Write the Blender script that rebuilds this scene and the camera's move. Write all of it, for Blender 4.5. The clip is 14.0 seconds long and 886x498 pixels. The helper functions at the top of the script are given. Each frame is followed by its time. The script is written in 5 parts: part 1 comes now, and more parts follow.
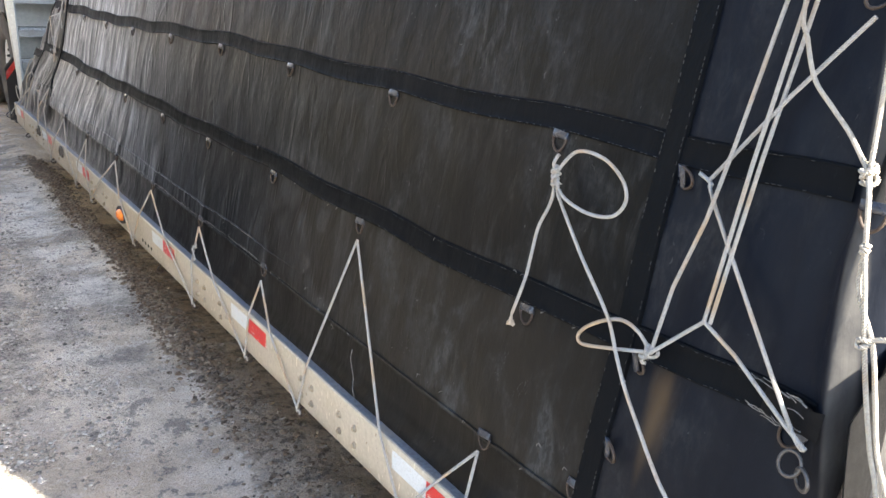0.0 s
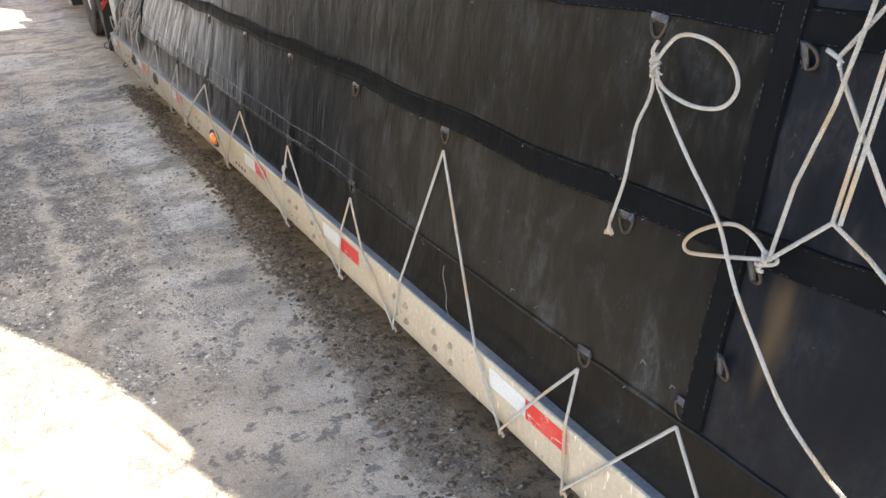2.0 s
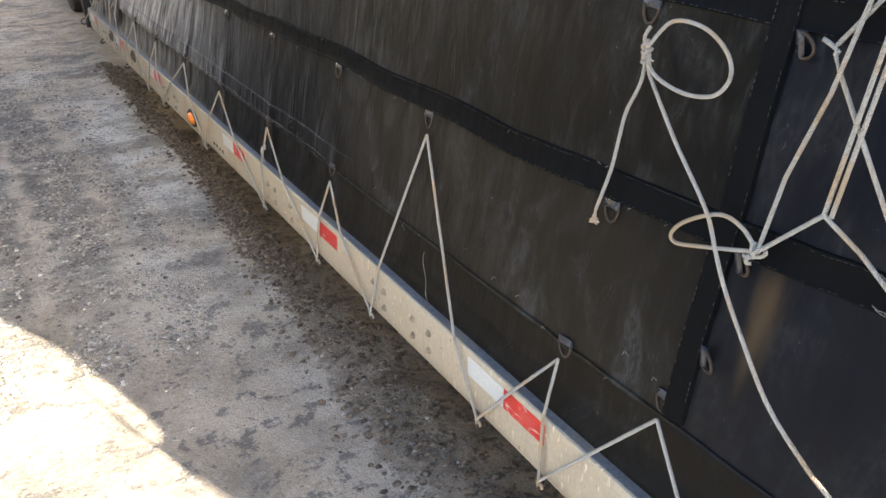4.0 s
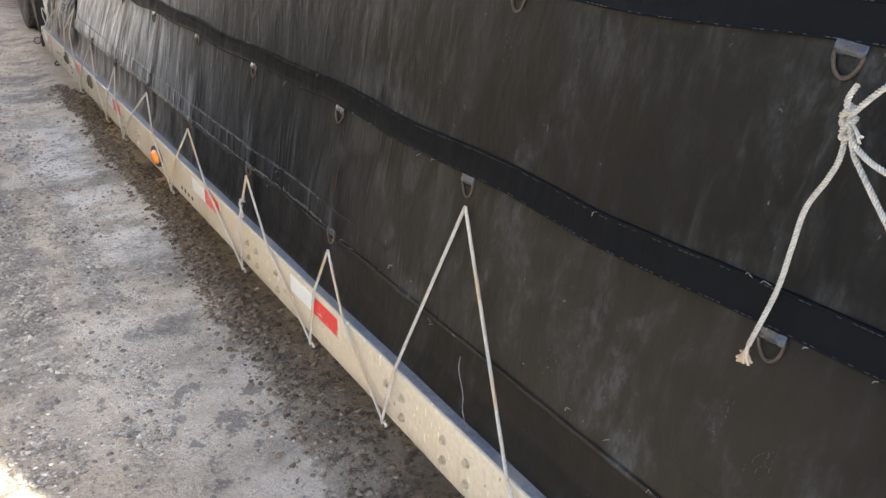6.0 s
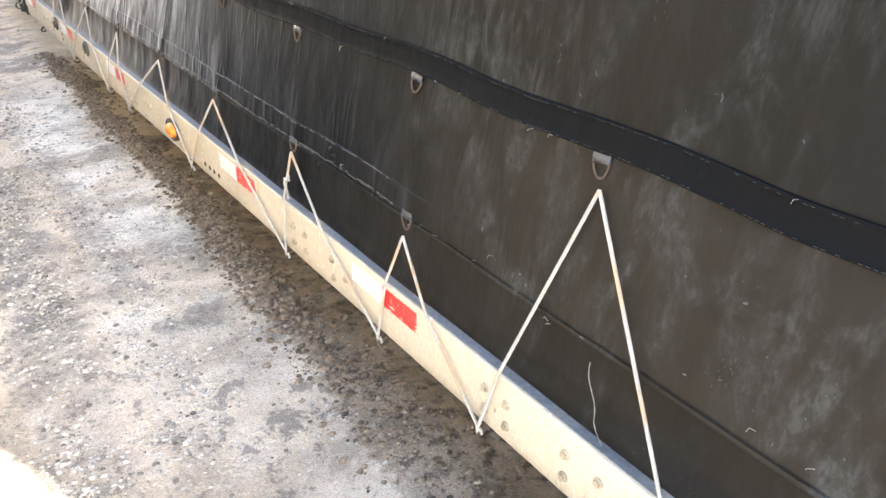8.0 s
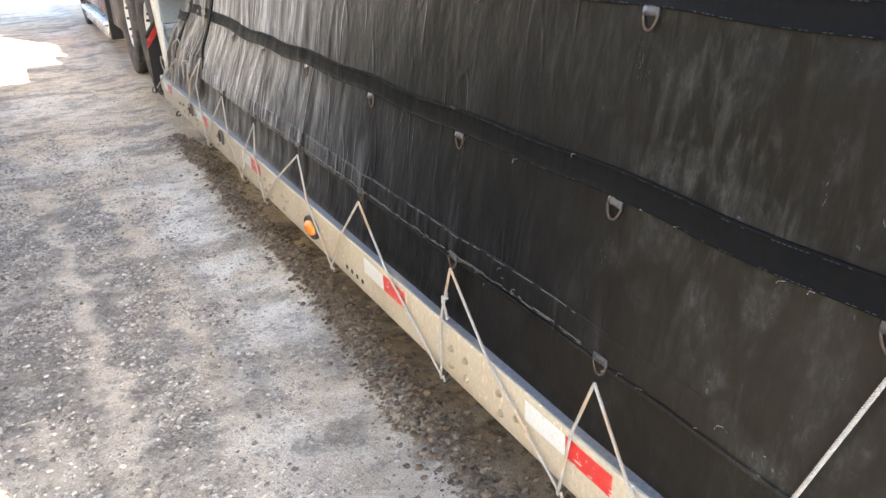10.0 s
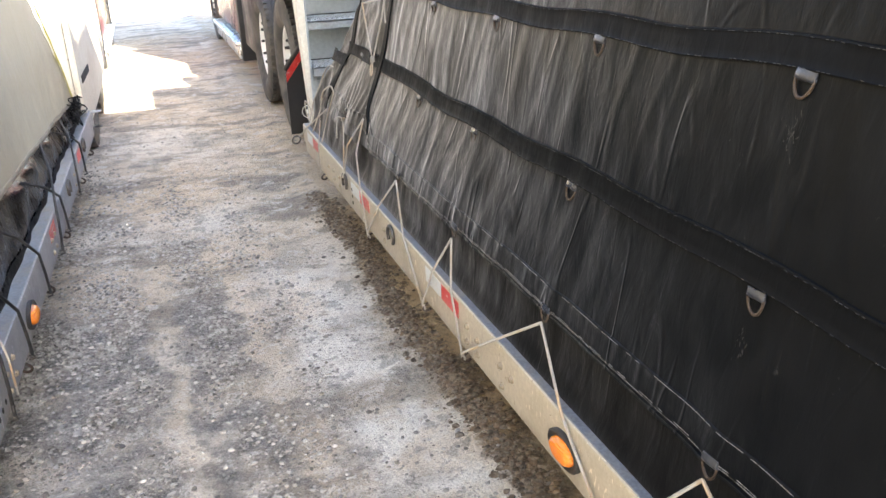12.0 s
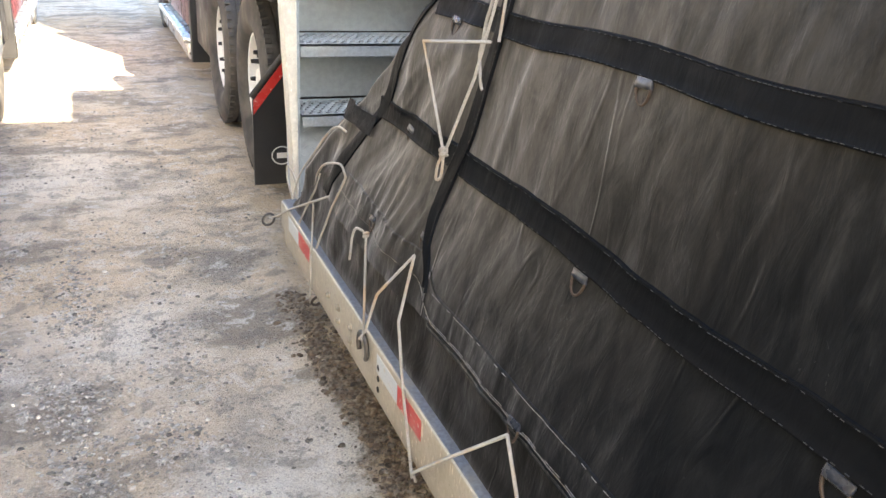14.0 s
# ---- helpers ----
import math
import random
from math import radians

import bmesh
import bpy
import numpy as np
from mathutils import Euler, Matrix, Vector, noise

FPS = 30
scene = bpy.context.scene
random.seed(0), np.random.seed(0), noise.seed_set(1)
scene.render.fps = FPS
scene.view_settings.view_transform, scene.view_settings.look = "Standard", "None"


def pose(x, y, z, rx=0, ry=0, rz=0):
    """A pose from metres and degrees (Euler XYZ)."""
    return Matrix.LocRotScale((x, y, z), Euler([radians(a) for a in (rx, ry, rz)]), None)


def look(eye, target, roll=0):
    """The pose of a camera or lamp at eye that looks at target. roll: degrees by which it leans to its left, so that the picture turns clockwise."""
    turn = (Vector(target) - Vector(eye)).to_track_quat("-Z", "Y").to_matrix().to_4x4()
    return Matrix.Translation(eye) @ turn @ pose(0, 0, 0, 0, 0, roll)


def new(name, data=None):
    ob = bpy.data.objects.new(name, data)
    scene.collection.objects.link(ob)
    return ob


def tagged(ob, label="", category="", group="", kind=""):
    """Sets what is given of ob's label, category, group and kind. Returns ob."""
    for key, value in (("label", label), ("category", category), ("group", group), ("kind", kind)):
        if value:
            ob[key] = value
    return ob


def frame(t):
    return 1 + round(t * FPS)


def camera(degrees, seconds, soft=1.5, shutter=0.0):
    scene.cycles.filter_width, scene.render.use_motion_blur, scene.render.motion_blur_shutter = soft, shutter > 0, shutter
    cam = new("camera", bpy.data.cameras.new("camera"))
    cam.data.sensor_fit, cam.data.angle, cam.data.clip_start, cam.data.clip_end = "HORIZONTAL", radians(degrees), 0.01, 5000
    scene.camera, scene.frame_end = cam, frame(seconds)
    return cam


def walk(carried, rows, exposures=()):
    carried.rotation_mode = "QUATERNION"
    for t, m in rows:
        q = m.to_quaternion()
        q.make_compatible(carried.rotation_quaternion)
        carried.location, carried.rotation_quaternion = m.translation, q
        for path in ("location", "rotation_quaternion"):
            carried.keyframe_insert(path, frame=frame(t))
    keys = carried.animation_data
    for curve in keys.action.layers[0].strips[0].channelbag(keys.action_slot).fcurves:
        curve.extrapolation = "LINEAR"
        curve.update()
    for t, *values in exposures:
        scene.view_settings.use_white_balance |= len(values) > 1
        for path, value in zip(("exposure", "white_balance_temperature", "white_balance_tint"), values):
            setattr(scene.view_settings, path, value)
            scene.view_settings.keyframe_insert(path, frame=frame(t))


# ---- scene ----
cam = camera(56.3, 14.0)
PATH = [
    (0, (-0.041, 0.079, 1.582), (1.058, 1.627, 0.952), 2.9),
    (0.5, (-0.026, 0.118, 1.589), (1.005, 1.694, 0.918), 1.4),
    (1, (0.031, 0.126, 1.564), (0.992, 1.711, 0.813), -1.1),
    (1.5, (0.045, 0.141, 1.57), (0.946, 1.752, 0.8), -1.8),
    (2, (0.039, 0.155, 1.543), (0.889, 1.763, 0.711), -2.4),
    (2.5, (0.042, 0.15, 1.53), (0.905, 1.733, 0.664), -2.1),
    (2.7, (0.041, 0.148, 1.53), (0.909, 1.722, 0.653), -2.2),
    (4.8, (0.044, 0.254, 1.504), (0.942, 1.831, 0.663), 1.0),
    (5, (0.04, 0.288, 1.497), (0.933, 1.87, 0.658), 0.9),
    (5.5, (0.105, 0.498, 1.468), (0.883, 2.148, 0.648), -3.5),
    (6, (0.173, 0.695, 1.471), (1.139, 2.242, 0.65), 0.6),
    (6.5, (0.206, 0.854, 1.472), (1.395, 2.232, 0.644), 1.1),
    (7, (0.187, 0.901, 1.451), (1.441, 2.192, 0.578), 1.2),
    (7.5, (0.13, 0.946, 1.426), (1.275, 2.321, 0.532), 0.6),
    (7.7, (0.094, 0.98, 1.422), (1.147, 2.416, 0.511), 0.1),
    (9.8, (0.053, 1.25, 1.466), (0.926, 2.871, 0.683), -0.9),
    (10, (0.081, 1.35, 1.479), (0.894, 3.005, 0.705), -2.8),
    (10.5, (0.118, 1.65, 1.47), (0.788, 3.346, 0.65), -1.7),
    (11, (0.106, 2.018, 1.493), (0.877, 3.707, 0.752), 0.8),
    (11.5, (0.125, 2.329, 1.493), (0.881, 4.052, 0.815), -1.6),
    (12, (0.171, 2.71, 1.509), (0.765, 4.47, 0.767), -2.2),
    (12.5, (0.204, 3.136, 1.484), (0.871, 4.877, 0.758), 1.3),
    (13, (0.271, 3.527, 1.47), (0.982, 5.254, 0.753), -1.4),
    (13.5, (0.338, 3.96, 1.484), (0.946, 5.707, 0.724), -0.9),
    (14, (0.344, 4.406, 1.461), (1.073, 6.111, 0.712), 3.2),
]
walk(cam, [(t, look(eye, target, roll)) for t, eye, target, roll in PATH],
     exposures=[(0, 2.90, 5900, 10), (1, 2.98, 6150, 10), (1.6, 3.02, 6250, 10), (2.7, 2.55, 6300, 10), (5, 2.57, 6250, 10), (5.5, 2.62, 6250, 10), (6, 2.99, 6300, 10), (6.5, 3.50, 6430, 10), (7, 3.82, 6550, 10), (7.6, 3.96, 6500, 10), (10, 3.44, 6360, 10), (11.4, 3.50, 6390, 10), (12, 3.44, 6420, 10), (12.5, 3.46, 6430, 10), (14, 3.46, 6580, 10)])

# ---------------------------------------------------------------- world, sun
SUN_EL = radians(30.0)
SUN_TRAVEL = Vector((-0.38, 0.925, 0)).normalized()
world = bpy.data.worlds.new("world")
scene.world = world
world.use_nodes = True
wt = world.node_tree
wt.nodes.clear()
sky = wt.nodes.new("ShaderNodeTexSky")
sky.sky_type, sky.sun_disc = "NISHITA", False
sky.sun_elevation, sky.sun_rotation = SUN_EL, math.atan2(-SUN_TRAVEL.x, -SUN_TRAVEL.y)
sky.dust_density = 2.0
wbg = wt.nodes.new("ShaderNodeBackground")
wbg.inputs["Strength"].default_value = 0.105
wout = wt.nodes.new("ShaderNodeOutputWorld")
wt.links.new(sky.outputs[0], wbg.inputs[0])
wt.links.new(wbg.outputs[0], wout.inputs[0])
sun = new("sun", bpy.data.lights.new("sun", "SUN"))
sun.data.energy, sun.data.angle, sun.data.color = 5.0, radians(0.6), (1.0, 0.88, 0.70)
sun.matrix_world = look((0, 0, 0), SUN_TRAVEL * math.cos(SUN_EL) - Vector((0, 0, math.sin(SUN_EL))))


# ---------------------------------------------------------------- materials
class Shader:
    """A node material with a few short ways to write it."""

    def __init__(self, name):
        self.mat = bpy.data.materials.new(name)
        self.mat.use_nodes = True
        self.nt = self.mat.node_tree
        self.bsdf = self.nt.nodes["Principled BSDF"]
        self.pos = self.nt.nodes.new("ShaderNodeNewGeometry").outputs["Position"]

    def put(self, socket, value):
        if hasattr(value, "is_linked"):
            self.nt.links.new(value, socket)
        elif isinstance(value, tuple) and len(value) == 3 and socket.type == "RGBA":
            socket.default_value = (*value, 1)
        else:
            socket.default_value = value

    def set(self, **values):
        for key, value in values.items():
            self.put(self.bsdf.inputs[key.replace("_", " ")], value)
        return self

    def stretch(self, sx, sy, sz, turn=(0, 0, 0)):
        n = self.nt.nodes.new("ShaderNodeMapping")
        self.nt.links.new(self.pos, n.inputs["Vector"])
        n.inputs["Scale"].default_value = (sx, sy, sz)
        n.inputs["Rotation"].default_value = turn
        return n.outputs[0]

    def noise(self, scale, detail=4.0, rough=0.55, vector=None, warp=0.0):
        n = self.nt.nodes.new("ShaderNodeTexNoise")
        self.nt.links.new(vector or self.pos, n.inputs["Vector"])
        n.inputs["Scale"].default_value, n.inputs["Detail"].default_value = scale, detail
        n.inputs["Roughness"].default_value, n.inputs["Distortion"].default_value = rough, warp
        return n.outputs["Fac"]

    def cells(self, scale, vector=None, feature="F1"):
        n = self.nt.nodes.new("ShaderNodeTexVoronoi")
        n.feature = feature
        self.nt.links.new(vector or self.pos, n.inputs["Vector"])
        n.inputs["Scale"].default_value = scale
        return n.outputs["Distance"]

    def pieces(self, scale):
        n = self.nt.nodes.new("ShaderNodeTexVoronoi")
        self.nt.links.new(self.pos, n.inputs["Vector"])
        n.inputs["Scale"].default_value = scale
        c = self.nt.nodes.new("ShaderNodeSeparateColor")
        self.nt.links.new(n.outputs["Color"], c.inputs[0])
        return c.outputs[0], n.outputs["Distance"]

    def ramp(self, value, lo, hi, a=0.0, b=1.0):
        n = self.nt.nodes.new("ShaderNodeMapRange")
        n.interpolation_type = "SMOOTHSTEP"
        self.put(n.inputs["Value"], value)
        n.inputs["From Min"].default_value, n.inputs["From Max"].default_value = lo, hi
        n.inputs["To Min"].default_value, n.inputs["To Max"].default_value = a, b
        return n.outputs[0]

    def math(self, op, a, b=0.0):
        n = self.nt.nodes.new("ShaderNodeMath")
        n.operation = op
        self.put(n.inputs[0], a)
        self.put(n.inputs[1], b)
        return n.outputs[0]

    def axis(self, name):
        n = self.nt.nodes.new("ShaderNodeSeparateXYZ")
        self.nt.links.new(self.pos, n.inputs[0])
        return n.outputs[name]

    def mix(self, fac, a, b):
        n = self.nt.nodes.new("ShaderNodeMix")
        n.data_type = "RGBA"
        self.put(n.inputs["Factor"], fac)
        self.put(n.inputs[6], a)
        self.put(n.inputs[7], b)
        return n.outputs[2]

    def bump(self, height, distance, strength=1.0):
        n = self.nt.nodes.new("ShaderNodeBump")
        n.inputs["Distance"].default_value, n.inputs["Strength"].default_value = distance, strength
        self.nt.links.new(height, n.inputs["Height"])
        old = self.bsdf.inputs["Normal"]
        if old.is_linked:
            self.nt.links.new(old.links[0].from_socket, n.inputs["Normal"])
        self.nt.links.new(n.outputs[0], old)
        return self

    def random(self):
        return self.nt.nodes.new("ShaderNodeObjectInfo").outputs["Random"]

    def island(self):
        return self.nt.nodes.new("ShaderNodeNewGeometry").outputs["Random Per Island"]


def plain(name, colour, rough=0.6, metal=0.0, vary=0.25, scale=18.0, bump=0.0006, dirt=None, dirt_amount=0.5, spec=0.5):
    """A surface with fine mottling, broad dirt and a light relief."""
    s = Shader(name)
    fine, broad = s.noise(scale * 5, 5), s.noise(scale * 0.35, 4, 0.6)
    dark = tuple(c * (1 - vary) for c in colour)
    col = s.mix(s.ramp(fine, 0.3, 0.7), dark, colour)
    if dirt:
        col = s.mix(s.ramp(broad, 0.45, 0.75, 0.0, dirt_amount), col, dirt)
    s.set(Base_Color=col, Roughness=s.ramp(broad, 0.3, 0.7, max(rough - 0.1, 0.02), min(rough + 0.12, 1)), Metallic=metal)
    s.put(s.bsdf.inputs["Specular IOR Level"], spec)
    if bump:
        s.bump(fine, bump, 0.6)
    return s.mat


def tarp_material(name, base, dust, brown, gloss, amount=1.0, along=None, spec=0.2, tan=None, sky_blue=None, dusty=0.0, creased=0.0):
    """Vinyl cloth with blotchy dust, brown dirt, fine rain streaks and scuffs. along: (from, to, share) down y where less dust has settled;
    tan: (from, to, colour) where pale road dust lies on it; creased: how sharp its upright creases are."""
    s = Shader(name)
    y, z = s.axis("Y"), s.axis("Z")
    cloud = s.noise(1.0, 5, 0.58, s.stretch(2.2, 2.6, 1.5), 0.3)
    blotch = s.noise(1.0, 6, 0.66, s.stretch(9, 10, 6.5), 0.5)
    fleck = s.noise(1.0, 5, 0.7, s.stretch(70, 80, 40), 0.4)
    streak = s.noise(1.0, 5, 0.66, s.stretch(30, 34, 7.5), 0.45)
    hair = s.noise(1.0, 3, 0.6, s.stretch(150, 170, 11), 0.3)
    patch = s.noise(0.85, 4, 0.55)
    left = amount
    if along:
        left = s.math("MULTIPLY", s.ramp(y, along[0], along[1], 1.0, along[2]), amount)
    col = base
    if tan:
        t = s.math("MULTIPLY", s.ramp(s.math("ADD", y, s.math("MULTIPLY", s.math("SUBTRACT", z, 1.0), 0.9)), tan[0], tan[1]), s.ramp(z, 0.62, 0.90, 0.35, 1.0))
        t = s.math("MULTIPLY", t, s.ramp(s.math("ADD", s.math("MULTIPLY", streak, 0.4), s.math("MULTIPLY", blotch, 0.6)), 0.34, 0.62, 0.35, 1.0))
        col = s.mix(t, col, tan[2])
    if sky_blue:
        # Blue sky mirrored in the rear end is painted into the vinyl here
        blue = s.ramp(y, 0.99, 0.95)
        col = s.mix(blue, col, sky_blue)
        # Upright brown streaks, only low on the rear end
        brown_streaks = s.math("MULTIPLY", s.ramp(s.noise(1.0, 2, 0.4, s.stretch(5, 8.5, 0.7, (0.1, 0, 0))), 0.56, 0.66), s.ramp(z, 1.0, 0.92))
        col = s.mix(s.math("MULTIPLY", brown_streaks, blue), col, (0.080, 0.055, 0.030))
        left = s.math("MULTIPLY", left, s.ramp(y, 0.95, 1.0, 0.35, 1.0))
        # Sunlight on the standing fold's crest, painted in as a pale broken strip
        sunlit_crest = s.math("MULTIPLY", s.ramp(s.math("ABSOLUTE", s.math("SUBTRACT", s.math("SUBTRACT", y, s.math("MULTIPLY", z, 0.155)), 0.434)), 0.017, 0.009), s.ramp(blotch, 0.3, 0.6, 0.5, 1.0))
        col = s.mix(sunlit_crest, col, (0.060, 0.058, 0.055))
    col = s.mix(s.math("MULTIPLY", s.math("MULTIPLY", s.ramp(patch, 0.36, 0.60, 0.25, 1.0), s.ramp(z, 0.90, 1.03, 1.0, 0.40)), left), col, brown)
    # dust: soft clouds broken by flecks, and crisp thin streaks that rain has drawn
    f = s.math("MULTIPLY", s.ramp(blotch, 0.44, 0.70), s.ramp(cloud, 0.36, 0.62, 0.12, 0.75))
    f = s.math("MULTIPLY", f, s.ramp(fleck, 0.40, 0.62, 0.3, 1.0))
    col = s.mix(s.math("MULTIPLY", f, left), col, dust)
    run = s.math("MULTIPLY", s.ramp(streak, 0.46, 0.72, 0.0, 0.75), s.ramp(cloud, 0.42, 0.60, 0.05, 1.0))
    run = s.math("MULTIPLY", run, s.math("MULTIPLY", s.ramp(hair, 0.36, 0.64, 0.45, 1.0), s.ramp(z, 0.85, 1.05, 0.25, 1.0)))
    keep = s.math("MAXIMUM", left, 0.28 * amount)
    col = s.mix(s.math("MULTIPLY", run, keep), col, dust)
    nick = s.math("MULTIPLY", s.ramp(s.noise(1.0, 2, 0.5, s.stretch(120, 90, 60), 0.8), 0.70, 0.74, 0.0, 0.7), s.ramp(blotch, 0.5, 0.6))
    col = s.mix(s.math("MULTIPLY", nick, keep), col, tuple(min(c * 1.8, 0.2) for c in dust))
    s.set(Base_Color=col, Roughness=s.ramp(s.math("ADD", s.math("MULTIPLY", blotch, 0.6), s.math("MULTIPLY", fleck, 0.4)), 0.35, 0.65, gloss, gloss + 0.20))
    s.put(s.bsdf.inputs["Specular IOR Level"], spec)
    s.put(s.bsdf.inputs["Sheen Weight"], s.ramp(s.math("ADD", s.math("MULTIPLY", blotch, 0.5), s.math("MULTIPLY", streak, 0.5)), 0.36, 0.64, dusty * 0.4, dusty * 1.6) if not tan else
          s.math("MULTIPLY", s.ramp(s.math("ADD", s.math("MULTIPLY", blotch, 0.75), s.math("MULTIPLY", streak, 0.25)), 0.38, 0.62, 0.45, 1.5), s.math("MULTIPLY", s.math("MULTIPLY", s.ramp(y, 3.2, 5.1, dusty * 0.5, dusty * 3.2), s.ramp(y, 5.95, 6.1, 1.0, 0.55)), s.ramp(y, 0.585, 0.66))))
    s.put(s.bsdf.inputs["Sheen Roughness"], 0.30)
    s.put(s.bsdf.inputs["Sheen Tint"], s.mix(s.ramp(y, 2.8, 5.0), (1.0, 0.97, 0.93), (1.0, 0.91, 0.79)))
    s.bump(s.noise(1.0, 2, 0.4, s.stretch(4.0, 4.4, 3.4), 0.5), 0.012, 0.5)
    s.bump(s.noise(1.0, 2, 0.5, s.stretch(10, 12, 6.5), 0.4), 0.006, 0.5)
    if creased:
        ridge = s.math("ABSOLUTE", s.math("SUBTRACT", s.noise(1.0, 1.0, 0.3, s.stretch(8, 9, 1.3, (0.18, 0, 0)), 0.5), 0.5))
        ridge = s.math("MULTIPLY", s.ramp(ridge, 0.035, 0.0), s.ramp(s.noise(1.0, 2, 0.5, s.stretch(5, 6, 3.5)), 0.46, 0.60))
        s.bump(s.math("MULTIPLY", ridge, s.math("MULTIPLY", s.ramp(y, 1.6, 3.4, 0.25, 1.0), s.ramp(y, 5.85, 6.0, 1.0, 0.3))), 0.0022 * creased, 0.5)
    s.bump(s.noise(1.0, 4, 0.6, s.stretch(24, 28, 8), 0.6), 0.0040, 0.5)
    s.bump(s.noise(90, 3, 0.6), 0.0006, 0.5)
    return s.mat


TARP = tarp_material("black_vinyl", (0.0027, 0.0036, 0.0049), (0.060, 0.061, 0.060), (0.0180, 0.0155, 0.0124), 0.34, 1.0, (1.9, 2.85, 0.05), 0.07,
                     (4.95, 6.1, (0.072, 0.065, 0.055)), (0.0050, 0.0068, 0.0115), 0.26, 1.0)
SKIRT = tarp_material("black_skirt_vinyl", (0.0030, 0.0036, 0.0047), (0.040, 0.039, 0.037), (0.0130, 0.0113, 0.0092), 0.34, 0.8, (2.0, 3.2, 0.3), 0.07,
                      (4.9, 6.2, (0.070, 0.060, 0.047)), None, 0.14, 0.4)
BAND = tarp_material("black_band_vinyl", (0.0040, 0.0047, 0.0058), (0.0085, 0.0090, 0.0098), (0.0040, 0.0044, 0.0052), 0.48, 0.5, None, 0.045)
BEIGE = tarp_material("beige_vinyl", (0.42, 0.37, 0.265), (0.48, 0.435, 0.34), (0.35, 0.30, 0.205), 0.5, 0.7)
HEM = plain("tan_hem_vinyl", (0.26, 0.22, 0.15), 0.55, dirt=(0.11, 0.095, 0.075))
TAB = plain("grey_webbing_tab", (0.030, 0.034, 0.045), 0.32, vary=0.4, scale=40, dirt=(0.060, 0.060, 0.062), dirt_amount=0.3)
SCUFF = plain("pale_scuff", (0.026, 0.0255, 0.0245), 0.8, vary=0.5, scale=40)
BAND_THREAD = plain("dusty_thread", (0.040, 0.039, 0.037), 0.9, vary=0.5, scale=30)
THREAD = plain("white_thread", (0.21, 0.20, 0.185), 0.9, vary=0.5, scale=30)
MESH_STRAP = plain("dusty_mesh_webbing", (0.009, 0.0088, 0.0086), 0.8, vary=0.7, scale=110, bump=0.002, spec=0.08)
WEBBING = plain("black_webbing", (0.006, 0.006, 0.0065), 0.7, vary=0.4, scale=90, bump=0.001, spec=0.15)
WEBBING.node_tree.nodes["Principled BSDF"].inputs["Specular IOR Level"].default_value = 0.12
RUBBER = plain("black_rubber", (0.015, 0.015, 0.016), 0.6, vary=0.4, dirt=(0.07, 0.06, 0.05))
FLAP_RUBBER = plain("mud_flap_rubber", (0.011, 0.011, 0.012), 0.5, vary=0.3, dirt=(0.03, 0.028, 0.025))
RING = plain("rusty_ring_wire", (0.060, 0.040, 0.026), 0.65, 0.2, vary=0.5, scale=60, dirt=(0.07, 0.05, 0.04))
RUST = plain("rusty_steel", (0.060, 0.038, 0.025), 0.7, 0.2, vary=0.5, scale=60, dirt=(0.05, 0.035, 0.03))
IRON = plain("dark_steel", (0.13, 0.12, 0.11), 0.55, 0.7, vary=0.4, scale=50, dirt=(0.10, 0.06, 0.035))
STEEL = plain("bare_steel", (0.42, 0.41, 0.39), 0.35, 0.9, vary=0.3, scale=40)
FRAME = plain("frame_paint", (0.05, 0.045, 0.04), 0.7, vary=0.4, dirt=(0.15, 0.12, 0.09))
PLANK = plain("deck_timber", (0.16, 0.12, 0.08), 0.85, vary=0.5, dirt=(0.08, 0.07, 0.06))
MAROON = plain("maroon_paint", (0.10, 0.012, 0.015), 0.3, vary=0.1, dirt=(0.20, 0.13, 0.11), dirt_amount=0.35)
WHITE_PAINT = plain("white_paint", (0.72, 0.71, 0.68), 0.4, vary=0.06, dirt=(0.5, 0.46, 0.4), dirt_amount=0.3)
ALU = plain("polished_aluminium", (0.62, 0.63, 0.65), 0.3, 0.9, vary=0.15, dirt=(0.4, 0.38, 0.34))
GALV = plain("galvanised_sheet", (0.40, 0.43, 0.43), 0.5, 0.35, vary=0.14, scale=9, dirt=(0.30, 0.31, 0.29), dirt_amount=0.5)
TREAD = plain("galvanised_tread", (0.31, 0.33, 0.335), 0.55, 0.4, vary=0.2, dirt=(0.25, 0.23, 0.2))
HOLE = plain("dark_hole", (0.012, 0.011, 0.010), 0.9)
GLASS_DARK = plain("tinted_glass", (0.01, 0.01, 0.012), 0.06, vary=0.05, bump=0)
YELLOW = plain("yellow_webbing", (0.55, 0.45, 0.06), 0.7, vary=0.3, dirt=(0.3, 0.26, 0.1))


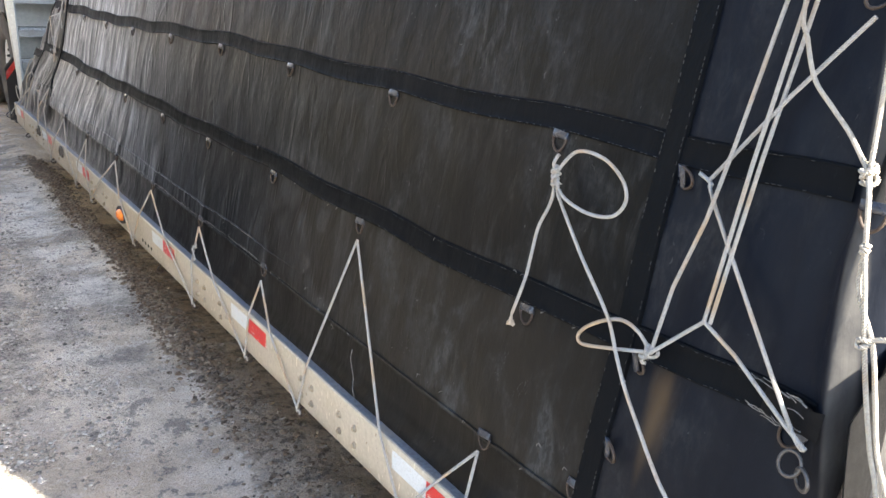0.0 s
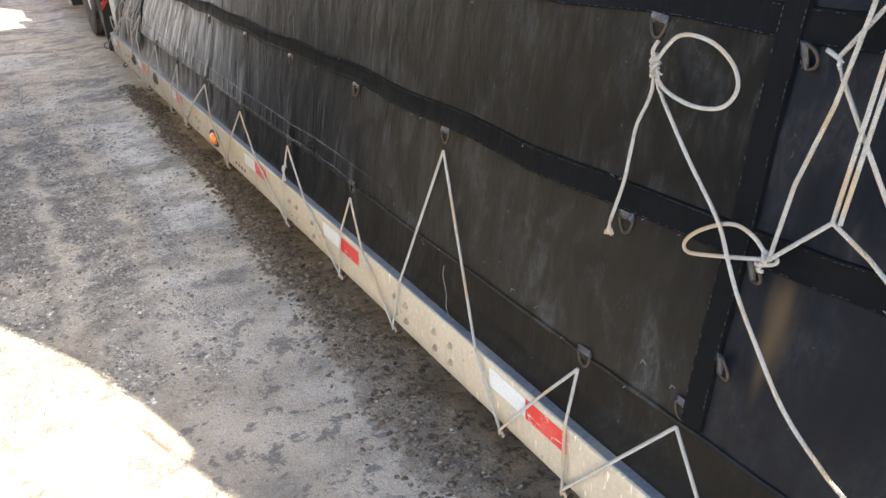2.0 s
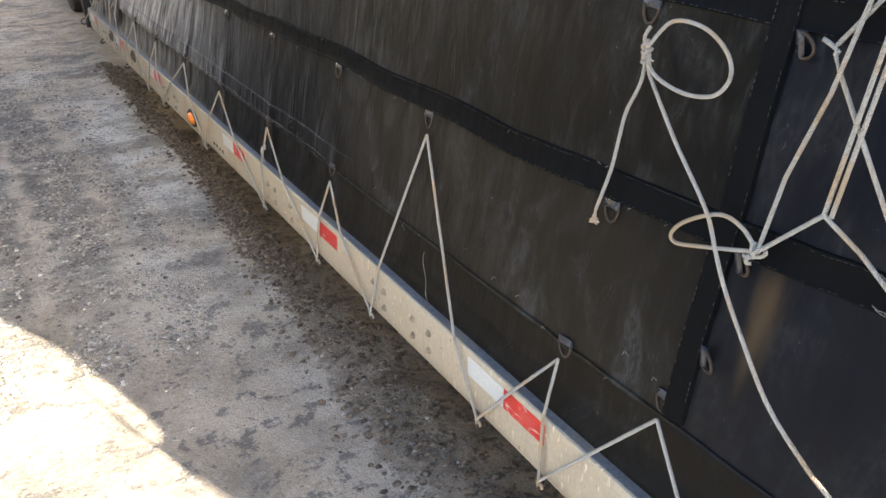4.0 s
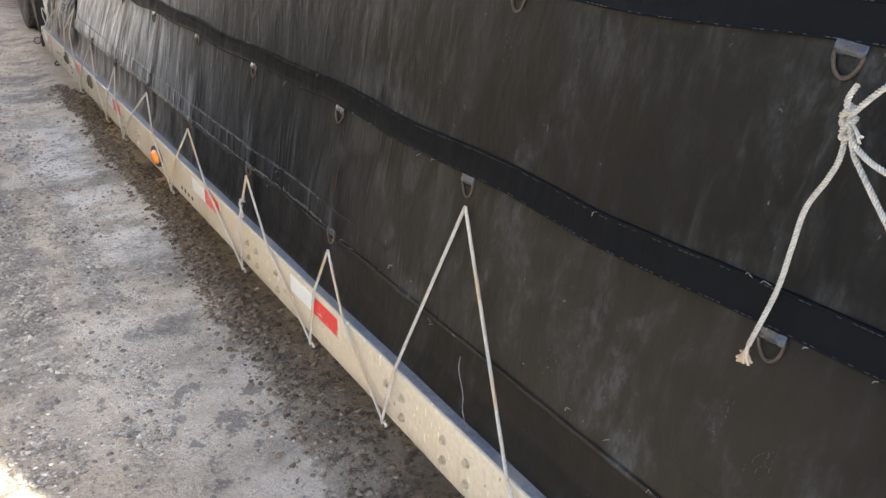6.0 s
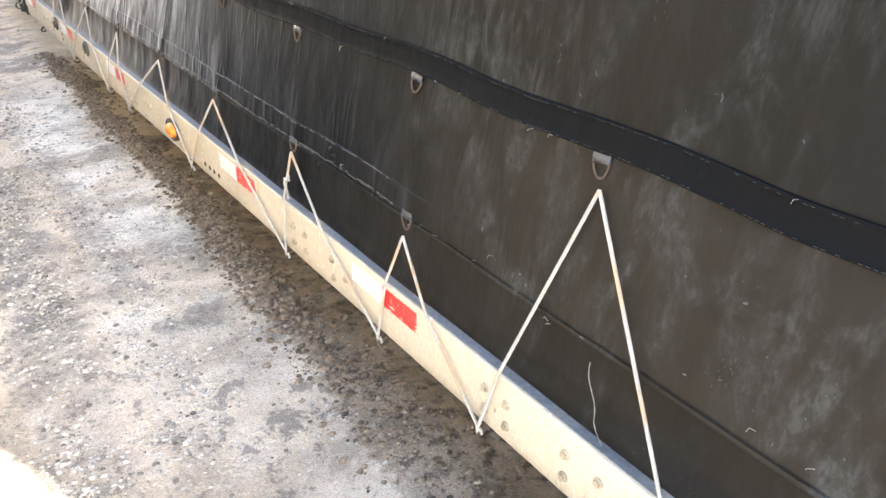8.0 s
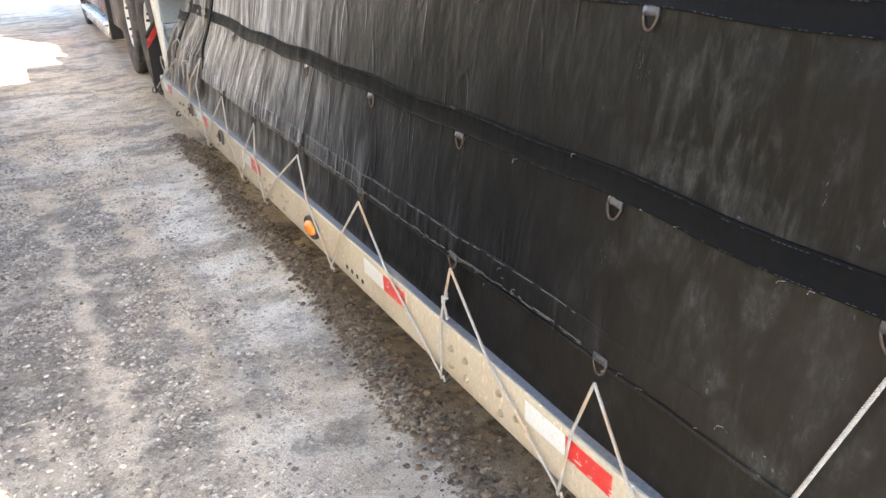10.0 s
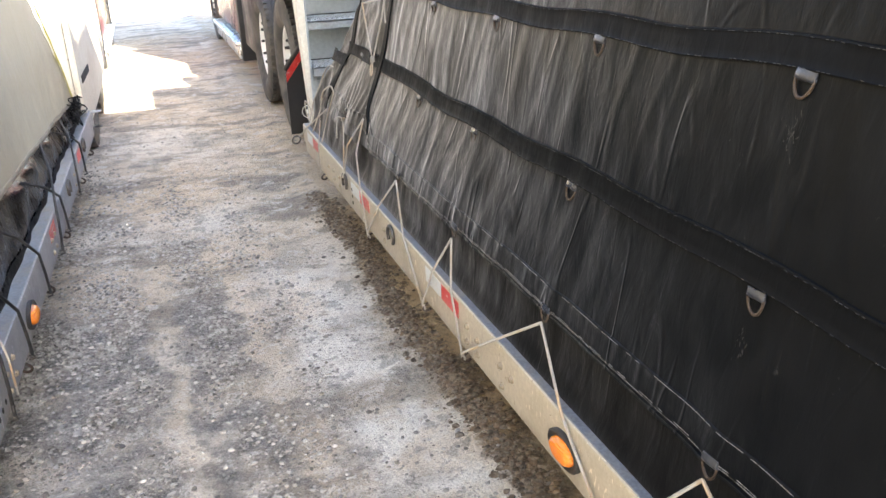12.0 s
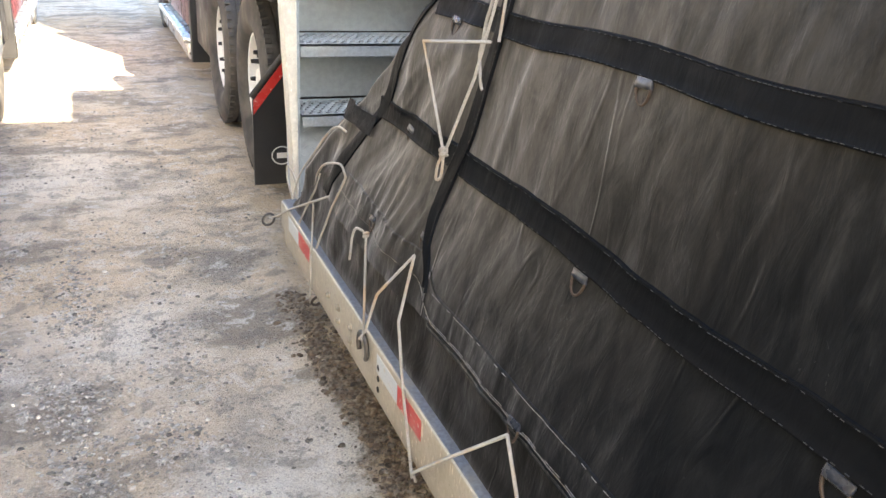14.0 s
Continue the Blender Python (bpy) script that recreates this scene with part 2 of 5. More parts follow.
def rail_paint(name, colour, dirt):
    s = Shader(name)
    fine, broad = s.noise(70, 6, 0.65), s.noise(3.2, 5, 0.62)
    runs = s.noise(1.0, 5, 0.6, s.stretch(20, 22, 2.0))
    speck = s.noise(150, 3, 0.6)
    col = s.mix(s.ramp(fine, 0.3, 0.75), tuple(c * 0.80 for c in colour), colour)
    col = s.mix(s.ramp(broad, 0.42, 0.72, 0.0, 0.55), col, dirt)
    col = s.mix(s.ramp(runs, 0.56, 0.75, 0.0, 0.4), col, tuple(c * 0.7 for c in dirt))
    col = s.mix(s.ramp(speck, 0.66, 0.72, 0.0, 0.7), col, (0.10, 0.075, 0.05))
    scratch = s.math("MULTIPLY", s.ramp(s.noise(1.0, 2, 0.5, s.stretch(90, 110, 26, (0.5, 0, 0)), 0.6), 0.64, 0.68, 0.0, 0.8), s.ramp(broad, 0.42, 0.58))
    col = s.mix(scratch, col, tuple(min(c * 1.5, 0.85) for c in colour))
    scar = s.math("MULTIPLY", s.ramp(s.noise(1.0, 3, 0.6, s.stretch(40, 60, 34, (-0.6, 0, 0)), 0.9), 0.66, 0.70, 0.0, 0.75), s.ramp(broad, 0.55, 0.45))
    col = s.mix(scar, col, (0.16, 0.115, 0.07))
    low = s.ramp(s.axis("Z"), 0.335, 0.385, 0.6, 0.0)
    col = s.mix(s.math("MULTIPLY", low, s.ramp(broad, 0.3, 0.6)), col, (0.20, 0.16, 0.11))
    s.set(Base_Color=col, Roughness=s.ramp(broad, 0.3, 0.7, 0.42, 0.65), Metallic=0.15)
    return s.bump(fine, 0.0008, 0.6).mat


RAIL = rail_paint("dusty_rail_paint", (0.52, 0.465, 0.365), (0.38, 0.325, 0.240))
# Worn metal; its blue-grey paints in the skylight on the rail's top
FLANGE = plain("worn_sky_grey_flange", (0.22, 0.235, 0.26), 0.45, 0.5, vary=0.3, scale=25, dirt=(0.30, 0.27, 0.22), dirt_amount=0.7)
BOLT = plain("painted_bolt", (0.40, 0.34, 0.25), 0.5, 0.3, vary=0.3, scale=60, dirt=(0.16, 0.12, 0.085), dirt_amount=0.8)
RAIL_GREY = rail_paint("dusty_grey_rail_paint", (0.34, 0.34, 0.35), (0.19, 0.188, 0.19))
POST = rail_paint("cream_post_paint", (0.66, 0.62, 0.52), (0.5, 0.45, 0.36))


def worn_tape(name, colour, under):
    s = Shader(name)
    n = s.noise(48, 5, 0.7)
    hexes = s.cells(190)
    col = s.mix(s.ramp(hexes, 0.25, 0.5), tuple(c * 0.86 for c in colour), colour)
    col = s.mix(s.ramp(n, 0.60, 0.65, 0.0, 0.9), col, under)
    col = s.mix(s.ramp(s.noise(1.0, 3, 0.6, s.stretch(30, 14, 90)), 0.62, 0.68, 0.0, 0.85), col, under)
    col = s.mix(s.ramp(s.noise(7, 4), 0.5, 0.8, 0.0, 0.35), col, (0.42, 0.36, 0.29))
    s.set(Base_Color=col, Roughness=0.35)
    return s.mat


TAPE_RED = worn_tape("red_reflective_tape", (0.52, 0.022, 0.018), (0.60, 0.52, 0.44))
TAPE_WHITE = worn_tape("white_reflective_tape", (0.56, 0.585, 0.59), (0.52, 0.46, 0.37))


def amber():
    s = Shader("amber_lens")
    s.set(Base_Color=s.mix(s.noise(40, 3), (0.75, 0.17, 0.01), (0.85, 0.27, 0.02)), Roughness=0.22)
    s.put(s.bsdf.inputs["Subsurface Weight"], 0.0)
    ribs = s.nt.nodes.new("ShaderNodeTexWave")
    ribs.inputs["Scale"].default_value = 60
    ribs.bands_direction = "Z"
    s.nt.links.new(s.pos, ribs.inputs["Vector"])
    return s.bump(ribs.outputs["Fac"], 0.0015, 0.7).mat


AMBER = amber()


def rope_material(name, clean, worn):
    s = Shader(name)
    col = s.mix(s.ramp(s.noise(240, 3, 0.6), 0.3, 0.7), tuple(c * 0.72 for c in clean), clean)
    col = s.mix(s.ramp(s.noise(7.5, 3, 0.5), 0.50, 0.64, 0.0, 0.65), col, worn)
    s.set(Base_Color=col, Roughness=0.8)
    return s.bump(s.noise(700, 2), 0.0006, 0.7).mat


ROPE = rope_material("white_rope", (0.42, 0.395, 0.350), (0.40, 0.27, 0.14))
ROPE_DIRTY = rope_material("dirty_rope", (0.44, 0.40, 0.33), (0.28, 0.21, 0.14))


def tyre_material():
    s = Shader("dusty_tyre_rubber")
    dust = s.noise(5, 5, 0.6)
    col = s.mix(s.ramp(dust, 0.35, 0.7, 0.15, 0.8), (0.018, 0.018, 0.019), (0.12, 0.105, 0.085))
    s.set(Base_Color=col, Roughness=0.8)
    return s.bump(s.noise(120, 4), 0.001, 0.5).mat


TYRE = tyre_material()


def ground_material():
    s = Shader("packed_dirt_and_gravel")
    x, y = s.axis("X"), s.axis("Y")
    # wheel strips of coarse gravel wander along the aisle and fade out towards the trucks
    sway = s.math("ADD", s.math("MULTIPLY", s.math("SINE", s.math("MULTIPLY", y, 1.1)), 0.05), s.math("MULTIPLY", s.math("SUBTRACT", s.noise(3.0, 6, 0.68), 0.5), 0.40))
    xw = s.math("ADD", x, sway)
    strips = s.math("MAXIMUM", s.ramp(s.math("ABSOLUTE", s.math("SUBTRACT", xw, 0.235)), 0.14, 0.08), s.ramp(xw, 0.06, -0.03))
    strips = s.math("MAXIMUM", strips, s.math("MULTIPLY", s.ramp(s.math("ABSOLUTE", s.math("SUBTRACT", xw, 0.51)), 0.10, 0.04), s.ramp(s.noise(1.4, 3, 0.5), 0.40, 0.54, 0.15, 0.6)))
    strips = s.math("MULTIPLY", strips, s.ramp(y, 6.9, 5.9))
    strips = s.math("MULTIPLY", s.math("MULTIPLY", strips, s.ramp(y, 2.2, 4.2)), s.ramp(s.noise(2.3, 4, 0.6), 0.36, 0.52, 0.25, 1.0))
    blot = s.noise(1.9, 7, 0.62, None, 0.2)
    wide = s.noise(0.6, 4, 0.55)
    across = s.noise(1.0, 5, 0.6, s.stretch(1.1, 2.4, 1), 0.2)
    small = s.noise(9, 6, 0.66, None, 0.3)
    grit = s.noise(46, 6, 0.74)
    fine = s.noise(190, 4, 0.7)
    pebble = s.cells(85)
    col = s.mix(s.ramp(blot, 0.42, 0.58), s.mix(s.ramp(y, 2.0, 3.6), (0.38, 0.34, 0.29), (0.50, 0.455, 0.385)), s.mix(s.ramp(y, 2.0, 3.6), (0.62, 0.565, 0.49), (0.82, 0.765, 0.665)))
    col = s.mix(s.math("MULTIPLY", s.ramp(wide, 0.34, 0.58, 0.2, 0.9), s.ramp(y, 4.5, 7.5, 0.45, 1.0)), col, (0.62, 0.49, 0.335))
    pale = s.math("MULTIPLY", s.ramp(s.math("ABSOLUTE", s.math("SUBTRACT", s.math("ADD", xw, s.math("MULTIPLY", s.math("SUBTRACT", s.noise(1.6, 4, 0.6), 0.5), 0.7)), 0.67)), 0.26, 0.10), s.math("MULTIPLY", s.ramp(s.noise(2.1, 6, 0.66), 0.42, 0.53), s.math("MULTIPLY", s.ramp(y, 2.8, 3.8, 0.0, 0.85), s.ramp(y, 7.0, 5.8))))
    col = s.mix(pale, col, (0.86, 0.83, 0.755))
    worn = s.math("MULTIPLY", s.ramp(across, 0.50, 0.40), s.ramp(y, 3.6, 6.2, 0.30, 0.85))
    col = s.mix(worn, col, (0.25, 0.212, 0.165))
    col = s.mix(s.math("MULTIPLY", strips, s.ramp(small, 0.36, 0.58, 1.0, 0.72)), col, (0.165, 0.161, 0.157))
    col = s.mix(s.ramp(blot, 0.44, 0.34, 0.0, 0.6), col, (0.20, 0.188, 0.17))
    rough = s.math("ADD", s.math("MULTIPLY", small, 0.72), s.math("MULTIPLY", grit, 0.28))
    col = s.mix(s.math("MULTIPLY", s.ramp(rough, 0.465, 0.425, 0.0, 0.85), s.ramp(y, 2.4, 4.0, 0.95, 0.6)), col, (0.16, 0.153, 0.145))
    col = s.mix(s.math("MULTIPLY", s.ramp(rough, 0.535, 0.58, 0.0, 0.6), s.ramp(y, 2.0, 3.4, 0.35, 1.0)), col, (0.72, 0.68, 0.615))
    # loose damp soil along the foot of the trailer
    near_edge = s.ramp(y, 2.0, 3.9, 0.83, 0.955)
    wander = s.math("ADD", s.math("MULTIPLY", s.math("SUBTRACT", s.noise(2.4, 3, 0.55), 0.5), s.ramp(y, 2.6, 4.2, 0.36, 0.16)), s.math("MULTIPLY", s.math("SUBTRACT", s.noise(24, 5, 0.72), 0.5), 0.22))
    damp = s.math("MULTIPLY", s.ramp(s.math("SUBTRACT", s.math("ADD", x, wander), near_edge), -0.025, 0.035), s.ramp(s.noise(5.0, 5, 0.65), 0.34, 0.52, 0.7, 1.0))
    damp = s.math("MULTIPLY", damp, s.math("MULTIPLY", s.ramp(x, 1.7, 2.6, 1.0, 0.4), s.ramp(y, 6.7, 7.6, 1.0, 0.08)))
    soil = s.mix(s.ramp(s.noise(13, 5, 0.7), 0.35, 0.65), (0.060, 0.043, 0.028), (0.26, 0.187, 0.118))
    col = s.mix(s.math("MULTIPLY", damp, s.ramp(y, 2.2, 4.2, 0.66, 0.97)), col, soil)
    # pale drifts of sand beside the trailer's front
    sand = s.math("MULTIPLY", s.ramp(s.noise(2.6, 3, 0.5), 0.46, 0.50), s.math("MULTIPLY", s.ramp(x, 0.99, 1.03), s.ramp(y, 4.9, 5.4)))
    col = s.mix(s.math("MULTIPLY", sand, 0.9), col, (0.52, 0.41, 0.275))
    sand = s.math("MULTIPLY", s.math("MULTIPLY", damp, s.ramp(s.noise(3.6, 4, 0.55), 0.49, 0.55)), s.ramp(y, 4.2, 5.0))
    col = s.mix(s.math("MULTIPLY", sand, 0.9), col, (0.44, 0.335, 0.215))
    lump = s.math("MULTIPLY", s.math("MULTIPLY", damp, s.ramp(s.noise(21, 5, 0.7), 0.52, 0.62)), s.math("SUBTRACT", 1.0, sand))
    col = s.mix(s.math("MULTIPLY", lump, 0.85), col, (0.040, 0.030, 0.022))
    rub = s.math("MULTIPLY", s.ramp(s.noise(2.2, 4, 0.6, None, 0.4), 0.42, 0.58, 0.15, 1.0), s.ramp(y, 2.2, 3.6, 0.5, 1.0))
    col = s.mix(s.math("MULTIPLY", s.ramp(grit, 0.37, 0.44, 0.75, 0.0), rub), col, (0.09, 0.085, 0.077))
    col = s.mix(s.math("MULTIPLY", s.ramp(grit, 0.57, 0.64, 0.0, 0.7), s.math("MULTIPLY", rub, s.math("SUBTRACT", 1.0, s.math("MULTIPLY", damp, 0.85)))), col, (0.62, 0.58, 0.52))
    tone, dome = s.pieces(62)
    tone2, dome2 = s.pieces(130)
    share = s.math("MULTIPLY", s.math("SUBTRACT", 1.0, s.math("MULTIPLY", damp, 0.8)), s.math("MAXIMUM", s.math("MULTIPLY", strips, 0.75), s.math("MULTIPLY", rub, 0.16)))
    col = s.mix(s.math("MULTIPLY", s.ramp(tone, 0.45, 0.95, 0.0, 0.6), share), col, (0.075, 0.072, 0.068))
    col = s.mix(s.math("MULTIPLY", s.ramp(tone2, 0.60, 0.98, 0.0, 0.8), share), col, (0.46, 0.44, 0.40))
    col = s.mix(s.ramp(fine, 0.39, 0.53, 0.42, 0.0), col, (0.19, 0.178, 0.16))
    speck = s.noise(340, 2, 0.6)
    col = s.mix(s.math("MULTIPLY", s.ramp(speck, 0.58, 0.64, 0.0, 0.35), s.math("SUBTRACT", 1.0, s.math("MULTIPLY", damp, 0.6))), col, (0.68, 0.65, 0.60))
    col = s.mix(s.math("MULTIPLY", s.ramp(speck, 0.43, 0.37, 0.0, 0.6), rub), col, (0.085, 0.080, 0.074))
    s.set(Base_Color=col, Roughness=0.95)
    s.put(s.bsdf.inputs["Specular IOR Level"], 0.2)
    s.bump(blot, 0.05, 0.6)
    s.bump(small, 0.03, 0.6)
    s.bump(grit, 0.022, 0.9)
    s.bump(pebble, 0.004, 0.5)
    s.bump(s.math("MULTIPLY", dome, share), 0.012, 0.7)
    return s.bump(fine, 0.003, 0.7).mat


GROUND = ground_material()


def stone_material(name, dark, light):
    s = Shader(name)
    col = s.mix(s.island(), dark, light)
    col = s.mix(s.ramp(s.noise(60, 4), 0.4, 0.7, 0.0, 0.5), col, (0.36, 0.32, 0.26))
    s.set(Base_Color=col, Roughness=0.9)
    return s.bump(s.noise(150, 3), 0.002, 0.6).mat


STONE = stone_material("grey_gravel", (0.11, 0.104, 0.095), (0.40, 0.375, 0.335))
RUBBLE = stone_material("coarse_grey_stones", (0.065, 0.061, 0.057), (0.48, 0.455, 0.42))
CLOD = stone_material("brown_soil_clods", (0.032, 0.023, 0.0155), (0.150, 0.104, 0.067))


# ---------------------------------------------------------------- mesh helpers
def smooth01(a, b, v):
    t = min(max((v - a) / (b - a), 0), 1)
    return t * t * (3 - 2 * t)


def mesh_from(bm, name, material, smooth=None):
    me = bpy.data.meshes.new(name)
    bm.normal_update()
    bm.to_mesh(me)
    bm.free()
    if material:
        me.materials.append(material)
    if smooth is not None:
        me.polygons.foreach_set("use_smooth", [True] * len(me.polygons))
        if smooth < 180:
            me.set_sharp_from_angle(angle=radians(smooth))
    return me


def part(name, bm, material, parent=None, label="", smooth=None):
    me = bm if isinstance(bm, bpy.types.Mesh) else mesh_from(bm, name, material, smooth)
    ob = new(name, me)
    if parent:
        ob.parent = parent
    if label:
        tagged(ob, label)
    return ob


def thing(name, label, category, group="", kind="", at=None):
    ob = new(name)
    if at:
        ob.matrix_basis = at
    return tagged(ob, label, category, group, kind)


def box(lo, hi, bevel=0.0, bm=None, segments=1):
    own = bmesh.new()
    bmesh.ops.create_cube(own, size=1)
    lo, hi = Vector(lo), Vector(hi)
    for v in own.verts:
        v.co = Vector([lo[i] + (v.co[i] + 0.5) * (hi[i] - lo[i]) for i in range(3)])
    if bevel:
        bmesh.ops.bevel(own, geom=own.edges[:], offset=bevel, segments=segments, profile=0.5, affect="EDGES", clamp_overlap=True)
    return join(own, bm)


def join(own, bm):
    if bm is None:
        return own
    me = bpy.data.meshes.new("joining")
    own.to_mesh(me)
    own.free()
    bm.from_mesh(me)
    bpy.data.meshes.remove(me)
    return bm


def cylinder(a, b, r, sides=16, bm=None, r2=None, bevel=0.0):
    a, b = Vector(a), Vector(b)
    own = bmesh.new()
    bmesh.ops.create_cone(own, cap_ends=True, segments=sides, radius1=r, radius2=r if r2 is None else r2, depth=(b - a).length)
    if bevel:
        bmesh.ops.bevel(own, geom=[e for e in own.edges if len(e.link_faces) == 2 and any(len(f.verts) > 4 for f in e.link_faces)], offset=bevel, segments=2, profile=0.5, affect="EDGES")
    m = Matrix.Translation((a + b) / 2) @ (b - a).to_track_quat("Z", "Y").to_matrix().to_4x4()
    bmesh.ops.transform(own, matrix=m, verts=own.verts)
    return join(own, bm)


def sweep(profile, path, closed=True, caps=True):
    """Sweeps a flat profile [(a, b)] along path, a list of frames (origin, a_axis, b_axis)."""
    bm = bmesh.new()
    rings = [[bm.verts.new(o + a * u + b * v) for u, v in profile] for o, a, b in path]
    n = len(profile)
    for r0, r1 in zip(rings, rings[1:]):
        for i in range(n if closed else n - 1):
            bm.faces.new((r0[i], r0[(i + 1) % n], r1[(i + 1) % n], r1[i]))
    if caps and closed:
        bm.faces.new(list(reversed(rings[0])))
        bm.faces.new(rings[-1])
    return bm


def extrude_y(profile, y0, y1, steps=1):
    """A prism along y from points (x, z)."""
    path = [(Vector((0, y0 + (y1 - y0) * i / steps, 0)), Vector((1, 0, 0)), Vector((0, 0, 1))) for i in range(steps + 1)]
    bm = sweep(profile, path)
    bmesh.ops.recalc_face_normals(bm, faces=bm.faces)
    return bm


def tube(points, r, sides=8, closed=False, bm=None):
    """A round rod through points."""
    pts = [Vector(p) for p in points]
    own = bmesh.new()
    n = len(pts)
    rings, up = [], None
    for i, p in enumerate(pts):
        if closed:
            d = (pts[(i + 1) % n] - pts[i - 1]).normalized()
        else:
            d = (pts[min(i + 1, n - 1)] - pts[max(i - 1, 0)]).normalized()
        if up is None:
            up = d.orthogonal().normalized()
        up = (up - d * up.dot(d)).normalized()
        side = d.cross(up)
        rings.append([own.verts.new(p + (up * math.cos(2 * math.pi * k / sides) + side * math.sin(2 * math.pi * k / sides)) * r) for k in range(sides)])
    for i in range(n if closed else n - 1):
        r0, r1 = rings[i], rings[(i + 1) % n]
        for k in range(sides):
            own.faces.new((r0[k], r0[(k + 1) % sides], r1[(k + 1) % sides], r1[k]))
    if not closed:
        own.faces.new(list(reversed(rings[0])))
        own.faces.new(rings[-1])
    bmesh.ops.recalc_face_normals(own, faces=own.faces)
    return join(own, bm)


def curve_through(points, step=0.004, straight=False):
    """Even samples of a smooth line (or a taut one) through points."""
    pts = [Vector(p) for p in points]
    out = []
    for i in range(len(pts) - 1):
        p0, p1, p2, p3 = pts[max(i - 1, 0)], pts[i], pts[i + 1], pts[min(i + 2, len(pts) - 1)]
        n = max(2, int((p2 - p1).length / step))
        for k in range(n):
            t = k / n
            if straight:
                out.append(p1.lerp(p2, t))
            else:
                out.append(0.5 * ((2 * p1) + (p2 - p0) * t + (2 * p0 - 5 * p1 + 4 * p2 - p3) * t * t + (3 * p1 - p0 - 3 * p2 + p3) * t ** 3))
    out.append(pts[-1])
    return out


def rope_mesh(points, r=0.0052, straight=False, pitch=0.020, bm=None, sides=5):
    """Three strands laid round one another along points."""
    bm = bm or bmesh.new()
    line = curve_through(points, pitch / 9, straight)
    # lightly soften taut corners
    for _ in range(2):
        line = [line[0]] + [(a + b * 2 + c) / 4 for a, b, c in zip(line, line[1:], line[2:])] + [line[-1]]
    frames, up, run = [], None, 0.0
    for i, p in enumerate(line):
        d = (line[min(i + 1, len(line) - 1)] - line[max(i - 1, 0)])
        d = d.normalized() if d.length > 1e-7 else Vector((0, 0, 1))
        up = d.orthogonal().normalized() if up is None else up
        up = (up - d * up.dot(d)).normalized()
        if i:
            run += (p - line[i - 1]).length
        frames.append((p, up.copy(), d.cross(up), run))
    strand, orbit = r * 0.60, r * 0.46
    for k in range(3):
        rings = []
        for p, u, v, s in frames:
            a = 2 * math.pi * (s / pitch + k / 3)
            c = p + (u * math.cos(a) + v * math.sin(a)) * orbit
            rings.append([bm.verts.new(c + (u * math.cos(b) + v * math.sin(b)) * strand) for b in [a + 2 * math.pi * j / sides for j in range(sides)]])
        for r0, r1 in zip(rings, rings[1:]):
            for j in range(sides):
                bm.faces.new((r0[j], r0[(j + 1) % sides], r1[(j + 1) % sides], r1[j]))
        bm.faces.new(list(reversed(rings[0])))
        bm.faces.new(rings[-1])
    return bm


def knot_points(centre, size, axis=Vector((0, 0, 1)), turns=2.5, seed=0):
    """A ball of wrapped turns for a knot."""
    rnd = random.Random(seed)
    c, z = Vector(centre), Vector(axis).normalized()
    u = z.orthogonal().normalized()
    v = z.cross(u)
    pts = []
    n = int(turns * 8)
    for i in range(n + 1):
        a = 2 * math.pi * i / 8
        h = (i / n - 0.5) * size * 1.3
        tilt = 0.35 * math.sin(a * 0.5 + seed)
        pts.append(c + (u * math.cos(a) + v * math.sin(a)) * size * (0.48 + 0.08 * rnd.random()) + z * (h + tilt * size * math.cos(a)))
    return pts


def fray(centre, direction, length, r, count=9, seed=0):
    """The unlaid end of a rope."""
    rnd = random.Random(seed)
    bm = bmesh.new()
    c, d = Vector(centre), Vector(direction).normalized()
    for _ in range(count):
        way = (d + Vector((rnd.uniform(-1, 1), rnd.uniform(-1, 1), rnd.uniform(-1, 1))) * 0.42).normalized()
        mid = c + d * length * 0.35 + way * length * 0.3
        tube([c, mid, c + way * length * rnd.uniform(0.7, 1.15)], r * 0.28, 5, bm=bm)
    return bm

# ---------------------------------------------------------------- ground
def ground_height(x, y):
    h = 0.010 * noise.noise((x * 0.9, y * 0.5, 3.1)) + 0.006 * noise.noise((x * 3.1, y * 2.2, 7.7))
    ridge = math.exp(-((x - 1.02 - 0.08 * noise.noise((y * 1.3, 1.0, 0.0))) / 0.13) ** 2)
    h += ridge * (0.022 + 0.02 * noise.noise((x * 6, y * 5, 2.0)))
    return h


def build_ground():
    # fine cells where the walk goes, growing towards the horizon
    def cuts(lo, hi, step, far):
        line = [lo + i * step for i in range(int((hi - lo) / step) + 1)]
        a, b, d = [], [], step
        p, q = line[0], line[-1]
        while q < far:
            d *= 1.35
            p, q = p - d, q + d
            a.append(p)
            b.append(q)
        return a[::-1] + line + b
    xs_, ys_ = cuts(-0.8, 1.6, 0.03, 900), cuts(0.5, 13.0, 0.06, 900)
    verts = [(x, y, ground_height(x, y) if -5 < x < 6 and -6 < y < 30 else 0.0) for y in ys_ for x in xs_]
    n = len(xs_)
    faces = [(j * n + i, j * n + i + 1, (j + 1) * n + i + 1, (j + 1) * n + i) for j in range(len(ys_) - 1) for i in range(n - 1)]
    me = bpy.data.meshes.new("ground")
    me.from_pydata(verts, [], faces)
    me.materials.append(GROUND)
    me.polygons.foreach_set("use_smooth", [True] * len(me.polygons))
    return tagged(new("ground", me), "packed grey-brown dirt and gravel yard, rutted and dusty", "ground", kind="structure")


